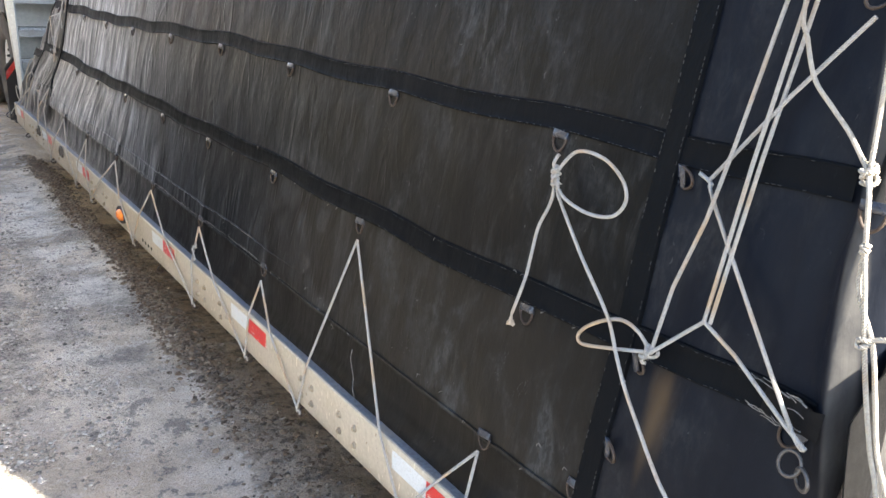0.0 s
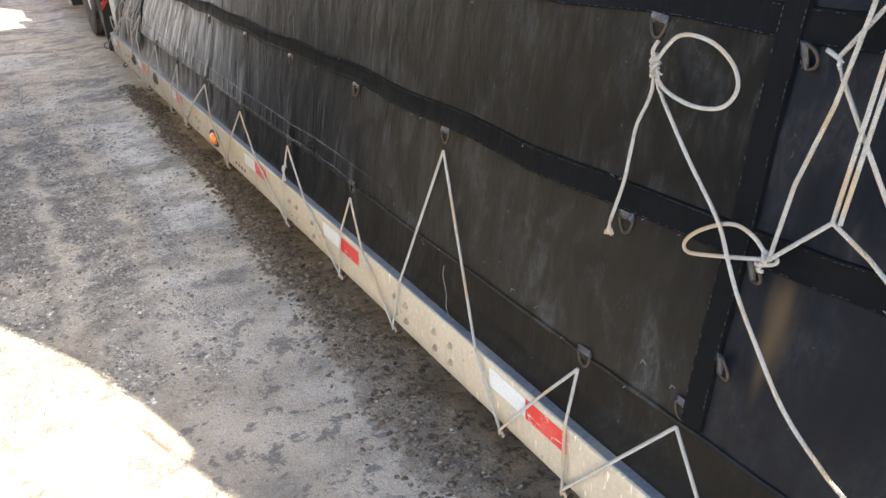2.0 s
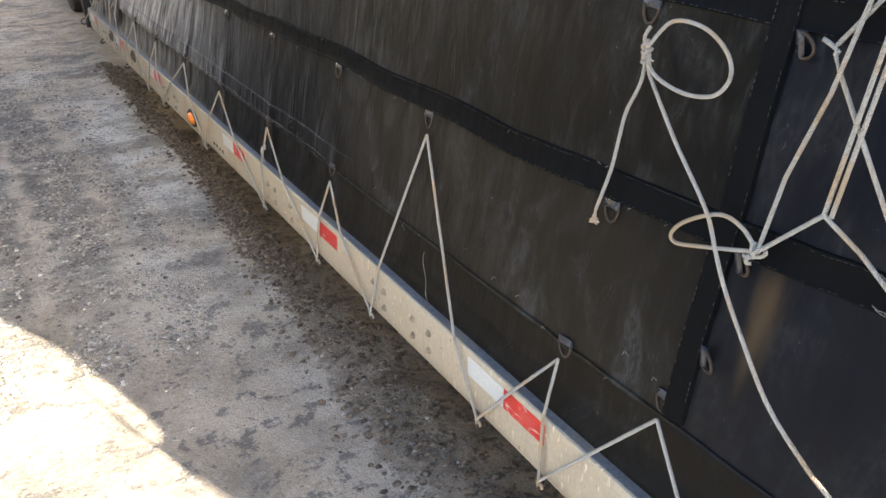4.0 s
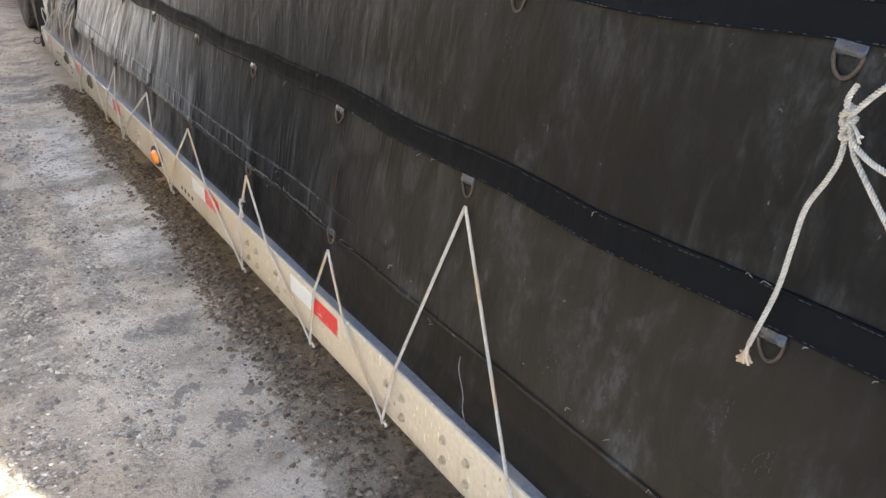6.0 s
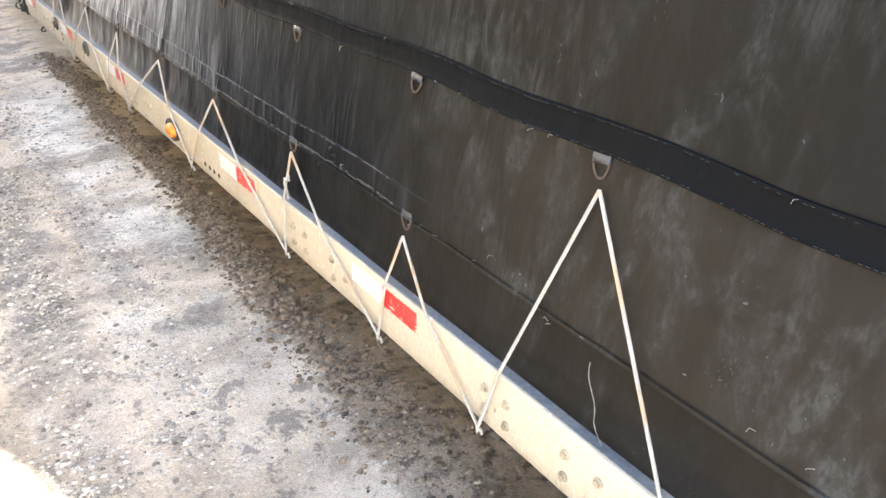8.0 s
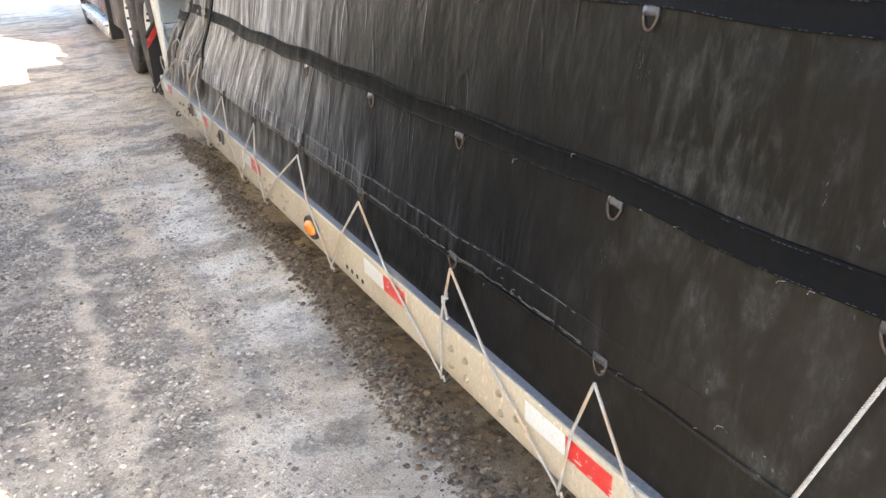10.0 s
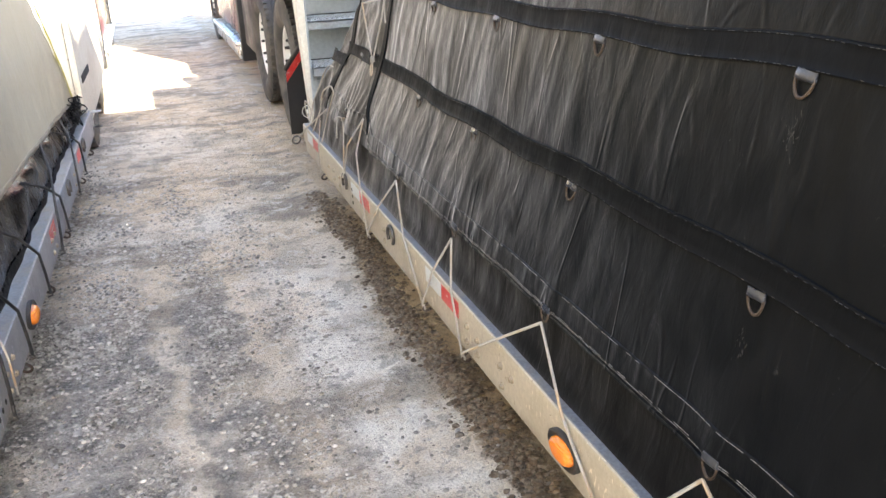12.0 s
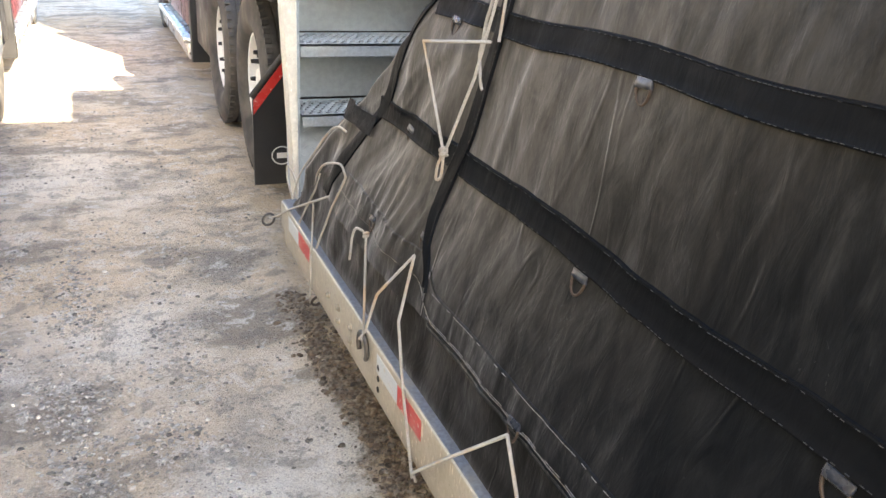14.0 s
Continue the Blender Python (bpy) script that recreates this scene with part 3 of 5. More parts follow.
def scatter(name, label, material, count, place, size, seed):
    """Many small angular stones in one mesh."""
    rnd = random.Random(seed)
    shapes = []
    for k in range(6):
        b = bmesh.new()
        bmesh.ops.create_icosphere(b, subdivisions=1, radius=1)
        vs = [v.co * (0.75 + 0.5 * rnd.random()) for v in b.verts]
        shapes.append((vs, [tuple(v.index for v in f.verts) for f in b.faces]))
        b.free()
    verts, faces = [], []
    for _ in range(count):
        x, y = place(rnd)
        s = size(rnd)
        vs, fs = rnd.choice(shapes)
        m = Euler((rnd.random() * 6, rnd.random() * 6, rnd.random() * 6)).to_matrix()
        flat = Vector((1, rnd.uniform(0.6, 1), rnd.uniform(0.45, 0.8)))
        base = len(verts)
        c = Vector((x, y, ground_height(x, y) + s * 0.2))
        for v in vs:
            p = m @ v
            verts.append(c + Vector((p.x * flat.x, p.y * flat.y, p.z * flat.z)) * s)
        faces += [tuple(base + i for i in f) for f in fs]
    me = bpy.data.meshes.new(name)
    me.from_pydata(verts, [], faces)
    me.materials.append(material)
    return tagged(new(name, me), label, "gravel", kind="stuff")


build_ground()
scatter("gravel", "loose grey gravel scattered over the packed dirt", STONE, 9000,
        lambda r: (r.uniform(-0.7, 1.0), 1.4 + 9.5 * r.random() ** 0.9), lambda r: 0.0016 + 0.0080 * r.random() ** 5, 3)


def rut(r):
    """Places in the coarse strips that the wheels have left."""
    while True:
        x, y = r.uniform(-0.6, 0.9), 2.6 + 8.0 * r.random()
        w = x + 0.05 * math.sin(1.1 * y) + 0.05 * noise.noise((x * 3, y * 3, 4.0))
        heavy = max(math.exp(-((w - 0.235) / 0.09) ** 2), 1.0 if w < 0 else 0.0, 0.75 * math.exp(-((w - 0.51) / 0.09) ** 2)) * smooth01(8.8, 7.0, y)
        if r.random() < 0.05 * smooth01(9.0, 7.0, y) + 0.015 + 0.93 * heavy and (noise.noise((x * 4, y * 3, 9.0)) > 0.05 or r.random() < 0.22):
            return x, y


scatter("stones", "coarse grey stones lying in strips over the yard", RUBBLE, 30000, rut, lambda r: 0.0020 + 0.0095 * r.random() ** 3.2, 9)
def clod_place(r):
    """A loose line along the rail, spread wider towards the rear."""
    while True:
        y = r.uniform(0.8, 7.4)
        x = r.gauss(0.985 - 0.07 * smooth01(4.4, 2.0, y), 0.034 + 0.045 * smooth01(4.4, 2.0, y)) + 0.02 * math.sin(3.1 * y)
        if y < 4.6 and r.random() < 0.25 + 0.75 * smooth01(2.4, 4.4, y) or y >= 4.6 and r.random() < 0.30 + smooth01(-0.12, 0.10, noise.noise((x * 5, y * 2.3, 6.0))):
            return x, y


scatter("soil_clods", "brown soil clods and rubble heaped below the trailer rail", CLOD, 12000, clod_place, lambda r: 0.0024 + 0.014 * r.random() ** 3.6, 5)


# ---------------------------------------------------------------- trailers
RAIL_FRONT = 7.19


def rail_profile(s):
    """The side rail's section: a channel with a rounded top flange. s: which way the deck lies."""
    pts = [(0.062, 0.490), (0.005, 0.490), (0.0015, 0.489), (0.0003, 0.4872), (0.0, 0.484), (0.0, 0.352), (0.002, 0.345), (0.008, 0.340), (0.055, 0.340),
           (0.055, 0.348), (0.010, 0.350), (0.008, 0.354), (0.008, 0.478), (0.012, 0.482), (0.062, 0.482)]
    return [(s * a, b) for a, b in pts]


def hook_mesh():
    """A bent rod under the rail that a rope catches on."""
    pts = [(0.030, 0, 0.345), (0.012, 0, 0.338), (-0.004, 0, 0.328), (-0.010, 0, 0.318), (-0.004, 0, 0.309), (0.008, 0, 0.308), (0.016, 0, 0.314)]
    return mesh_from(tube(curve_through(pts, 0.006), 0.0045, 8), "rope_hook", RUST, 180)


def ring_hook_mesh(s):
    """An open forged ring that lies on the rail's face."""
    pts = [(-0.008 * s, 0.036 * math.cos(a), 0.445 + 0.036 * math.sin(a)) for a in [radians(d) for d in range(-40, 221, 13)]]
    return mesh_from(tube(pts, 0.0065, 8), "ring_hook", IRON, 180)


def bolt_mesh(s):
    bm = cylinder((0.002 * s, 0, 0), (-0.003 * s, 0, 0), 0.011, 12, bevel=0.0015)
    cylinder((-0.002 * s, 0, 0), (-0.008 * s, 0, 0), 0.0075, 6, bm)
    return mesh_from(bm, "bolt", BOLT, 30)


def hole_mesh(s):
    return mesh_from(cylinder((0.003 * s, 0, 0), (-0.0015 * s, 0, 0), 0.008, 12), "hole", HOLE, 30)


def marker_lamp(parent, s, y):
    bezel = bmesh.new()
    ring = [(math.cos(a), math.sin(a)) for a in [2 * math.pi * k / 28 for k in range(28)]]
    path = [(Vector((-0.000 * s, y, 0.412)), 0.071, 0.041), (Vector((-0.010 * s, y, 0.412)), 0.071, 0.041), (Vector((-0.013 * s, y, 0.412)), 0.066, 0.036),
            (Vector((-0.008 * s, y, 0.412)), 0.056, 0.029)]
    rings = [[bezel.verts.new(o + Vector((0, c * a, q * b))) for c, q in ring] for o, a, b in path]
    for r0, r1 in zip(rings, rings[1:]):
        for i in range(28):
            bezel.faces.new((r0[i], r0[(i + 1) % 28], r1[(i + 1) % 28], r1[i]))
    bezel.faces.new(rings[-1])
    bmesh.ops.recalc_face_normals(bezel, faces=bezel.faces)
    lamp = part("marker_lamp", bezel, RUBBER, parent, "oval marker lamp in a black rubber grommet", 40)
    lens = bmesh.new()
    path = [(0.004, 0.050, 0.027, 0.0), (0.014, 0.049, 0.026, -0.001), (0.021, 0.044, 0.022, -0.002), (0.025, 0.030, 0.015, -0.003), (0.026, 0.012, 0.006, -0.003)]
    rings = [[lens.verts.new((-d * s, y + c * a, 0.412 + q * b + dz)) for c, q in ring] for d, a, b, dz in path]
    for r0, r1 in zip(rings, rings[1:]):
        for i in range(28):
            lens.faces.new((r0[i], r0[(i + 1) % 28], r1[(i + 1) % 28], r1[i]))
    lens.faces.new(rings[-1])
    bmesh.ops.recalc_face_normals(lens, faces=lens.faces)
    part("lens", lens, AMBER, lamp, "ribbed amber plastic lens", 40)


def tape(parent, s, y, length, material, label):
    rnd = random.Random(int(y * 1000))
    lo, hi = sorted((-0.0012 * s, 0.0004 * s))
    part("reflective_tape", box((lo, y, 0.4235 + rnd.uniform(-0.001, 0.001)), (hi, y + length, 0.474), 0), material, parent, label)


def trailer_body(parent, s, y_back, rail_mat, hooks, rings, bolts, holes, tapes, lamps):
    """A low deck with a side rail towards the aisle; s is the way from rail to deck."""
    bm = extrude_y(rail_profile(s), y_back, RAIL_FRONT - 0.05, 1)
    # the rail's end is cut back at its foot
    own = extrude_y([(s * a, max(b, 0.395) if b < 0.40 else b) for a, b in rail_profile(s)], RAIL_FRONT - 0.05, RAIL_FRONT, 1)
    join(own, bm)
    part("side_rail", bm, rail_mat, parent, "dusty cream-painted steel side rail, scratched and stained", 40)
    a, b = sorted((s * 0.004, s * 0.061))
    part("top_flange", box((a, y_back, 0.4902), (b, RAIL_FRONT - 0.002, 0.4932), 0.001), FLANGE, parent, "worn top edge of the rail, coloured grey-blue for skylight")
    a, b = sorted((s * 0.004, s * 0.080))
    part("end_plate", box((a, RAIL_FRONT, 0.395), (b, RAIL_FRONT + 0.008, 0.488), 0.002), rail_mat, parent)
    far = 2.56 * s
    part("side_rail", extrude_y([(far - s * a, b) for a, b in [(0.06, 0.50), (0, 0.50), (0, 0.34), (0.06, 0.34)]], y_back, RAIL_FRONT, 1), rail_mat, parent)
    n = 14
    for i in range(n):
        a, b = sorted((s * (0.064 + i * 0.174), s * (0.064 + (i + 1) * 0.174 - 0.006)))
        part("deck_plank", box((a, y_back, 0.440), (b, RAIL_FRONT - 0.01, 0.478), 0.003), PLANK, parent)
    for i in range(2):
        a, b = sorted((s * (0.72 + i * 1.0), s * (0.86 + i * 1.0)))
        part("main_beam", box((a, y_back, 0.19), (b, RAIL_FRONT + 0.25, 0.430), 0.004), FRAME, parent)
    y = RAIL_FRONT - 0.3
    while y > y_back:
        a, b = sorted((s * 0.012, s * 2.5))
        part("cross_member", box((a, y, 0.375), (b, y + 0.06, 0.447)), FRAME, parent)
        y -= 0.61
    hm, rm, bo, ho = hook_mesh(), ring_hook_mesh(s), bolt_mesh(s), hole_mesh(s)
    for y in hooks:
        o = part("rope_hook", hm, None, parent)
        o.matrix_basis = Matrix.Translation((0, y, 0)) if s > 0 else Matrix.Translation((0, y, 0)) @ Matrix.Rotation(math.pi, 4, "Z")
    for y in rings:
        part("ring_hook", rm, None, parent, "forged steel ring hook on the rail face").location.y = y
    for y, z in bolts:
        part("bolt", bo, None, parent).location = (0, y, z)
    for y, z in holes:
        part("bolt_hole", ho, None, parent).location = (0, y, z)
    for y, white in tapes:
        tape(parent, s, y, 0.150, TAPE_RED, "red reflective tape, scuffed")
        if white:
            tape(parent, s, y + 0.1515, 0.150, TAPE_WHITE, "white reflective tape, dusty")
    for y in lamps:
        marker_lamp(parent, s, y)


def right_trailer():
    t = thing("flatbed_trailer", "dusty low-deck flatbed trailer with cream side rail and steel steps", "trailer", "parked trailers", at=Matrix.Translation((0.9, 0, 0)))
    pairs = [1.765, 1.85, 2.02, 2.09, 2.92, 2.995]
    bolts = [(y, z) for y in pairs for z in (0.434, 0.384)]
    bolts += [(2.685, 0.405), (2.755, 0.378), (2.76, 0.43), (4.37, 0.428), (4.43, 0.376), (4.44, 0.43), (4.60, 0.425), (4.60, 0.380), (4.68, 0.432), (4.68, 0.384),
              (5.55, 0.43), (5.55, 0.385), (6.30, 0.43), (6.30, 0.39), (6.42, 0.43), (6.42, 0.39), (6.53, 0.42), (0.85, 0.43), (0.85, 0.38), (0.60, 0.43), (0.60, 0.38)]
    holes = [(y, 0.380) for y in (3.605, 3.650, 3.695, 3.740)] + [(6.06, 0.44), (6.06, 0.41), (6.06, 0.38)]
    trailer_body(t, 1, -6.0, RAIL, [0.70, 1.268, 1.513, 2.095, 2.505, 3.04, 3.50, 3.87, 4.70, 5.065, 5.78, 6.70], [5.436, 6.166], bolts, holes,
                 [(1.272, True), (2.347, True), (3.275, True), (4.750, True), (5.770, True), (6.765, True), (0.1, True)], [4.075])
    # steps up to the raised front, between two uprights
    ys = 7.30
    for a in (0.035, 2.45):
        foot = 0.034 if a < 1 else 0.0
        bm = box((a, ys - 0.02, 0.44), (a + 0.050, ys + 0.06, 2.4), 0.005, segments=2)
        for v in bm.verts:
            if v.co.x < a + 0.025:
                v.co.x += foot * (1 - (v.co.z - 0.50) / 0.67)
        part("upright", bm, POST, t, "cream-painted steel upright beside the steps, narrower at its foot")
    part("upright_flange", box((0.088, ys + 0.010, 0.44), (0.100, ys + 0.20, 2.4), 0.003), GALV, t)
    for k in range(4):
        z = 0.770 + 0.245 * k
        riser = bmesh.new()
        d = 0.205
        y0 = ys + d + 0.030 * k
        box((0.104, y0, z - 0.235 if k else 0.45), (2.44, y0 + 0.012, z + 0.008), 0.002, riser)
        part("step_riser", riser, GALV, t, "grey galvanised steel step riser", 40)
        tread = bmesh.new()
        box((0.106, y0 - d, z - 0.048), (2.43, y0 - d + 0.006, z + 0.001), 0.0015, tread)
        box((0.106, y0 - d, z - 0.010), (2.43, y0 + 0.002, z - 0.002), 0, tread)
        step = part("step_tread", tread, TREAD, t, "galvanised steel tread with a serrated grip surface")
        teeth, gaps = bmesh.new(), bmesh.new()
        x = 0.125
        row = 0
        while x < 1.0:
            for j in range(6):
                yy = y0 - d + 0.020 + 0.031 * j
                xx = x + (0.015 if j % 2 else 0)
                cylinder((xx, yy, z - 0.004), (xx, yy, z + 0.009), 0.0105, 7, teeth, 0.0075)
                cylinder((xx + 0.015, yy, z - 0.004), (xx + 0.015, yy, z - 0.0008), 0.0090, 7, gaps)
            x += 0.031
        part("grip_studs", teeth, TREAD, step)
        part("grip_holes", gaps, HOLE, step, "dark punched holes")
    # low chequer plate at the foot of the steps
    plate = bmesh.new()
    box((0.104, ys + 0.02, 0.470), (2.44, ys + 0.11, 0.478), 0.001, plate)
    v = [(0.104, ys + 0.030, 0.478), (2.44, ys + 0.030, 0.478), (2.44, ys + 0.104, 0.725), (0.104, ys + 0.104, 0.725)]
    plate.faces.new([plate.verts.new(p) for p in v])
    for i in range(34):
        for j in range(9):
            f = (j + 0.5) / 9
            c = Vector((0.118 + i * 0.026 + (0.013 if j % 2 else 0), ys + 0.030 + 0.074 * f, 0.478 + 0.247 * f))
            sgn = 1 if (i + j) % 2 else -1
            tube([c + Vector((-0.007, -0.003, -0.006 * sgn)), c + Vector((0.007, -0.003, 0.006 * sgn))], 0.0024, 4, bm=plate)
    part("chequer_plate", plate, GALV, t, "galvanised chequer plate at the foot of the steps")
    # the raised front over the truck
    # Unseen plate added behind the risers to stop a fleck of sun
    part("gooseneck_sun_stop", box((0.13, ys + 0.312, 0.30), (2.44, ys + 0.328, 1.62), 0.0), FRAME, t)
    part("gooseneck_deck", box((0.06, ys + 0.33, 1.12), (2.50, 9.6, 1.27), 0.01), FRAME, t)
    for a in (0.66, 1.62):
        part("gooseneck_beam", box((a, ys + 0.20, 0.55), (a + 0.16, 8.2, 1.13), 0.01), FRAME, t)
    return t


def left_trailer():
    turn = Matrix.Translation((-0.452, 0, 0)) @ Matrix.Rotation(-math.atan(0.0275), 4, "Z")
    t = thing("flatbed_trailer", "dusty low-deck flatbed trailer with pale grey side rail", "trailer", "parked trailers", at=turn @ Matrix.Translation((0, 1.0, 0)))
    bolts = [(y, z) for y in (3.9, 4.0, 4.96, 5.04, 5.9, 5.98) for z in (0.434, 0.384)]
    holes = [(y, 0.390) for y in (3.70, 3.745, 3.79, 3.835)]
    trailer_body(t, -1, 1.0, RAIL_GREY, [3.3, 4.15, 4.75, 5.35, 6.2, 6.8], [5.62, 6.45], bolts, holes,
                 [(2.9, True), (4.95, False), (6.15, False)], [4.33])
    return t


right_trailer()
LEFT = left_trailer()


# ---------------------------------------------------------------- black tarpaulin over the load
REAR, FRONT, TOP, STEP_TOP, CORNER = 0.575, 5.87, 4.30, 3.28, 0.050


def tarp_x(z):
    if z < 0.66:
        return 0.938 - (0.66 - z) * 0.10
    if z < 1.7:
        return 0.938 + 0.185 * (z - 0.66)
    return 0.938 + 0.185 * 1.04 + 0.17 * (z - 1.7)


def lean(y, z):
    """The side falls back a little more towards the truck."""
    return 0.045 * smooth01(3.9, 5.3, y) * smooth01(0.64, 1.0, z)


def band_y(z):
    """The front upright band's way down to the hem's loose corner."""
    knots = [(0.70, 5.895), (0.73, 5.903), (0.767, 5.930), (0.79, 5.955), (0.852, 5.988), (0.90, 5.992), (0.95, 5.984), (1.03, 5.960), (1.12, 5.943), (1.30, 5.925), (2.4, 5.80)]
    for (z0, y0), (z1, y1) in zip(knots, knots[1:]):
        if z <= z1:
            break
    return y0 + (y1 - y0) * (z - z0) / (z1 - z0)


def front_edge(z):
    """Where the tarpaulin's side ends towards the truck."""
    knots = [(0.49, 7.13), (0.66, 7.02), (0.80, 6.89), (0.90, 6.77), (1.09, 6.54), (1.28, 6.33), (1.60, 6.12), (3.80, 5.15)]
    for (z0, y0), (z1, y1) in zip(knots, knots[1:]):
        if z <= z1:
            break
    return y0 + (y1 - y0) * (z - z0) / (z1 - z0)


def rear_edge(z):
    """Above the strapped corner, out of view, an added bulge curves the load's shadow."""
    return REAR - 0.55 * smooth01(1.2, 2.3, z)


MID_RINGS = [1.237, 1.922, 2.490, 3.092, 3.650, 4.275, 4.900, 5.442]
TOP_RINGS = [1.250, 1.874, 2.487, 3.090, 3.665, 4.265, 4.862, 5.430]
HEM_RINGS = [1.268, 2.443, 3.034, 3.642, 4.262, 4.863, 5.450]


def band_z(y, which):
    """Height of the sewn bands' middle along the trailer."""
    w = 0.006 * noise.noise((y * 1.7, 5.0 * which, 0.3)) + 0.0015 * noise.noise((y * 5.1, 3.0 * which, 1.3))
    dip = 0.004 * math.cos((y - 1.24) / 0.61 * 2 * math.pi)
    if which == 1:
        return 0.984 + w + dip + 0.02 * smooth01(1.25, 0.8, y) - 0.020 * smooth01(3.9, 5.1, y) + 0.012 * smooth01(5.4, 5.8, y)
    return 1.318 + w + dip + 0.012 * smooth01(1.8, 1.0, y) - 0.048 * smooth01(2.9, 5.3, y)


def relief(y, z):
    """How far the cloth stands out from its mean plane."""
    loose = 0.25 + 0.75 * smooth01(3.6, 5.2, y)
    slant = y + 0.20 * (z - 0.9) + 0.06 * noise.noise((y * 2.0, z * 2.5, 40.0))
    fold = 1 - abs(noise.noise((slant * 6.0, z * 1.5, 4.0))) * 2.0
    fold2 = 1 - abs(noise.noise((slant * 10.0, z * 2.4, 9.0))) * 2.0
    h = 0.006 * noise.noise((y * 1.3, z * 1.6, 2.2)) - 0.0075
    h += loose * (0.0036 * max(fold, 0) ** 2 + 0.0022 * max(fold2, 0) ** 2)
    h += 0.0022 * noise.noise((slant * 11, z * 4, 6.0))
    # thin sharp creases, more of them towards the front
    thin = 1 - 3.4 * abs(noise.noise((slant * 11.0, z * 1.3, 51.0)))
    if thin > 0:
        some = smooth01(-0.05, 0.30, noise.noise((y * 4.0, z * 3.0, 61.0)))
        h += (0.12 + 0.88 * smooth01(3.0, 4.8, y)) * 0.0030 * some * thin * thin * (0.45 + 0.55 * smooth01(0.9, 1.05, z))
    # swags between the rows of rings
    for zz, amount in ((1.15, 0.006), (0.81, 0.005)):
        h += amount * math.exp(-((z - zz) / 0.10) ** 2) * (0.5 + 0.5 * noise.noise((y * 2.1, zz * 9, 0.0)))
    # pulls at the hem rings
    for yr in HEM_RINGS:
        d = y - yr
        if abs(d) < 0.4 and z < 0.95:
            up = z - 0.66
            h += 0.006 * math.exp(-(d / (0.03 + 0.35 * max(up, 0))) ** 2) * math.exp(-(up / 0.16) ** 2)
    # deep diagonal folds near the front
    k = smooth01(4.6, 5.8, y)
    if k > 0:
        g = noise.noise(((y - 0.5 * (z - 0.7)) * 4.2, z * 1.2, 11.0))
        h += k * 0.009 * g
    return h


def round_rear(y):
    """The side turns in round the load's rear corner."""
    d = REAR + CORNER - y
    return 0.0 if d <= 0 else CORNER - math.sqrt(max(CORNER ** 2 - d * d, 0.0))


def cloth(y, z, out=0.0):
    """A point of the tarpaulin's side, out metres off its face."""
    x = tarp_x(z) + lean(y, z) - relief(y, z) + round_rear(max(y, REAR))
    k = smooth01(1.0, REAR, y)
    if k > 0:
        x -= k * 0.016 * max(0.0, noise.noise((y * 15 + 0.6 * z, z * 0.5, 17.0)))
        # a standing fold that leans back along the rear corner
        x -= (0.020 + 0.006 * noise.noise((z * 6, 2.0, 0.0))) * math.exp(-((y - 0.597 - 0.155 * (z - 1.0) - 0.006 * math.sin(z * 13)) / 0.017) ** 2)
    f = smooth01(band_y(z) + 0.02, band_y(z) + 0.16, y)
    if f > 0:
        # crumpled end flap, its folds lying along the sloped front edge
        w = (y - FRONT) / max(front_edge(z) - FRONT, 0.05)
        run = y + 1.1 * z + 0.05 * noise.noise((y * 3, z * 3, 12.0))
        ridge = 1 - 2.0 * abs(noise.noise((run * 3.6, z * 0.9, 33.0)))
        crease = max(0.0, 1 - 3.0 * abs(noise.noise((run * 9.0, z * 2.2, 71.0))))
        x -= f * (0.020 * noise.noise((run * 4.4, z * 1.1, 21.0)) + 0.020 * max(ridge, -0.3) + 0.003 * crease * crease - 0.006)
        x -= f * (0.006 * noise.noise((y * 9, z * 9, 2.0)) + 0.0015 * noise.noise((y * 22, z * 20, 4.0)))
        x += 0.022 * smooth01(0.95, 1.0, w)
        # gathers above the flap's hem
        g = smooth01(5.97, 6.03, y) * smooth01(6.42, 6.30, y) * smooth01(0.74, 0.77, z) * smooth01(0.90, 0.82, z)
        x -= 0.005 * g * max(0.0, math.sin(2 * math.pi * (y + 0.3 * (z - 0.8)) / 0.052))
    return Vector((x - out, y, lowered(y, z)))


def lowered(y, z):
    """The unseen load top drops in front of its rear stack, shaped for its shadow."""
    if z < 2.2:
        return z
    k = 1 - (1 - (STEP_TOP - 2.2) / (TOP - 2.2)) * smooth01(2.65, 2.85, y)
    return 2.2 + (z - 2.2) * k


def rows_of(lo, hi, fine_to, step, coarse):
    out, z = [], lo
    while z < hi - 1e-6:
        out.append(z)
        z += step if z < fine_to else coarse
    return out + [hi]


def sheet(points, thick=0.0):
    """A bmesh from a grid of points."""
    bm = bmesh.new()
    grid = [[bm.verts.new(p) for p in row] for row in points]
    for r0, r1 in zip(grid, grid[1:]):
        for a, b, c, d in zip(r0, r0[1:], r1[1:], r1):
            bm.faces.new((a, b, c, d))
    if thick:
        bmesh.ops.recalc_face_normals(bm, faces=bm.faces)
        bmesh.ops.solidify(bm, geom=bm.faces[:], thickness=thick)
    return bm


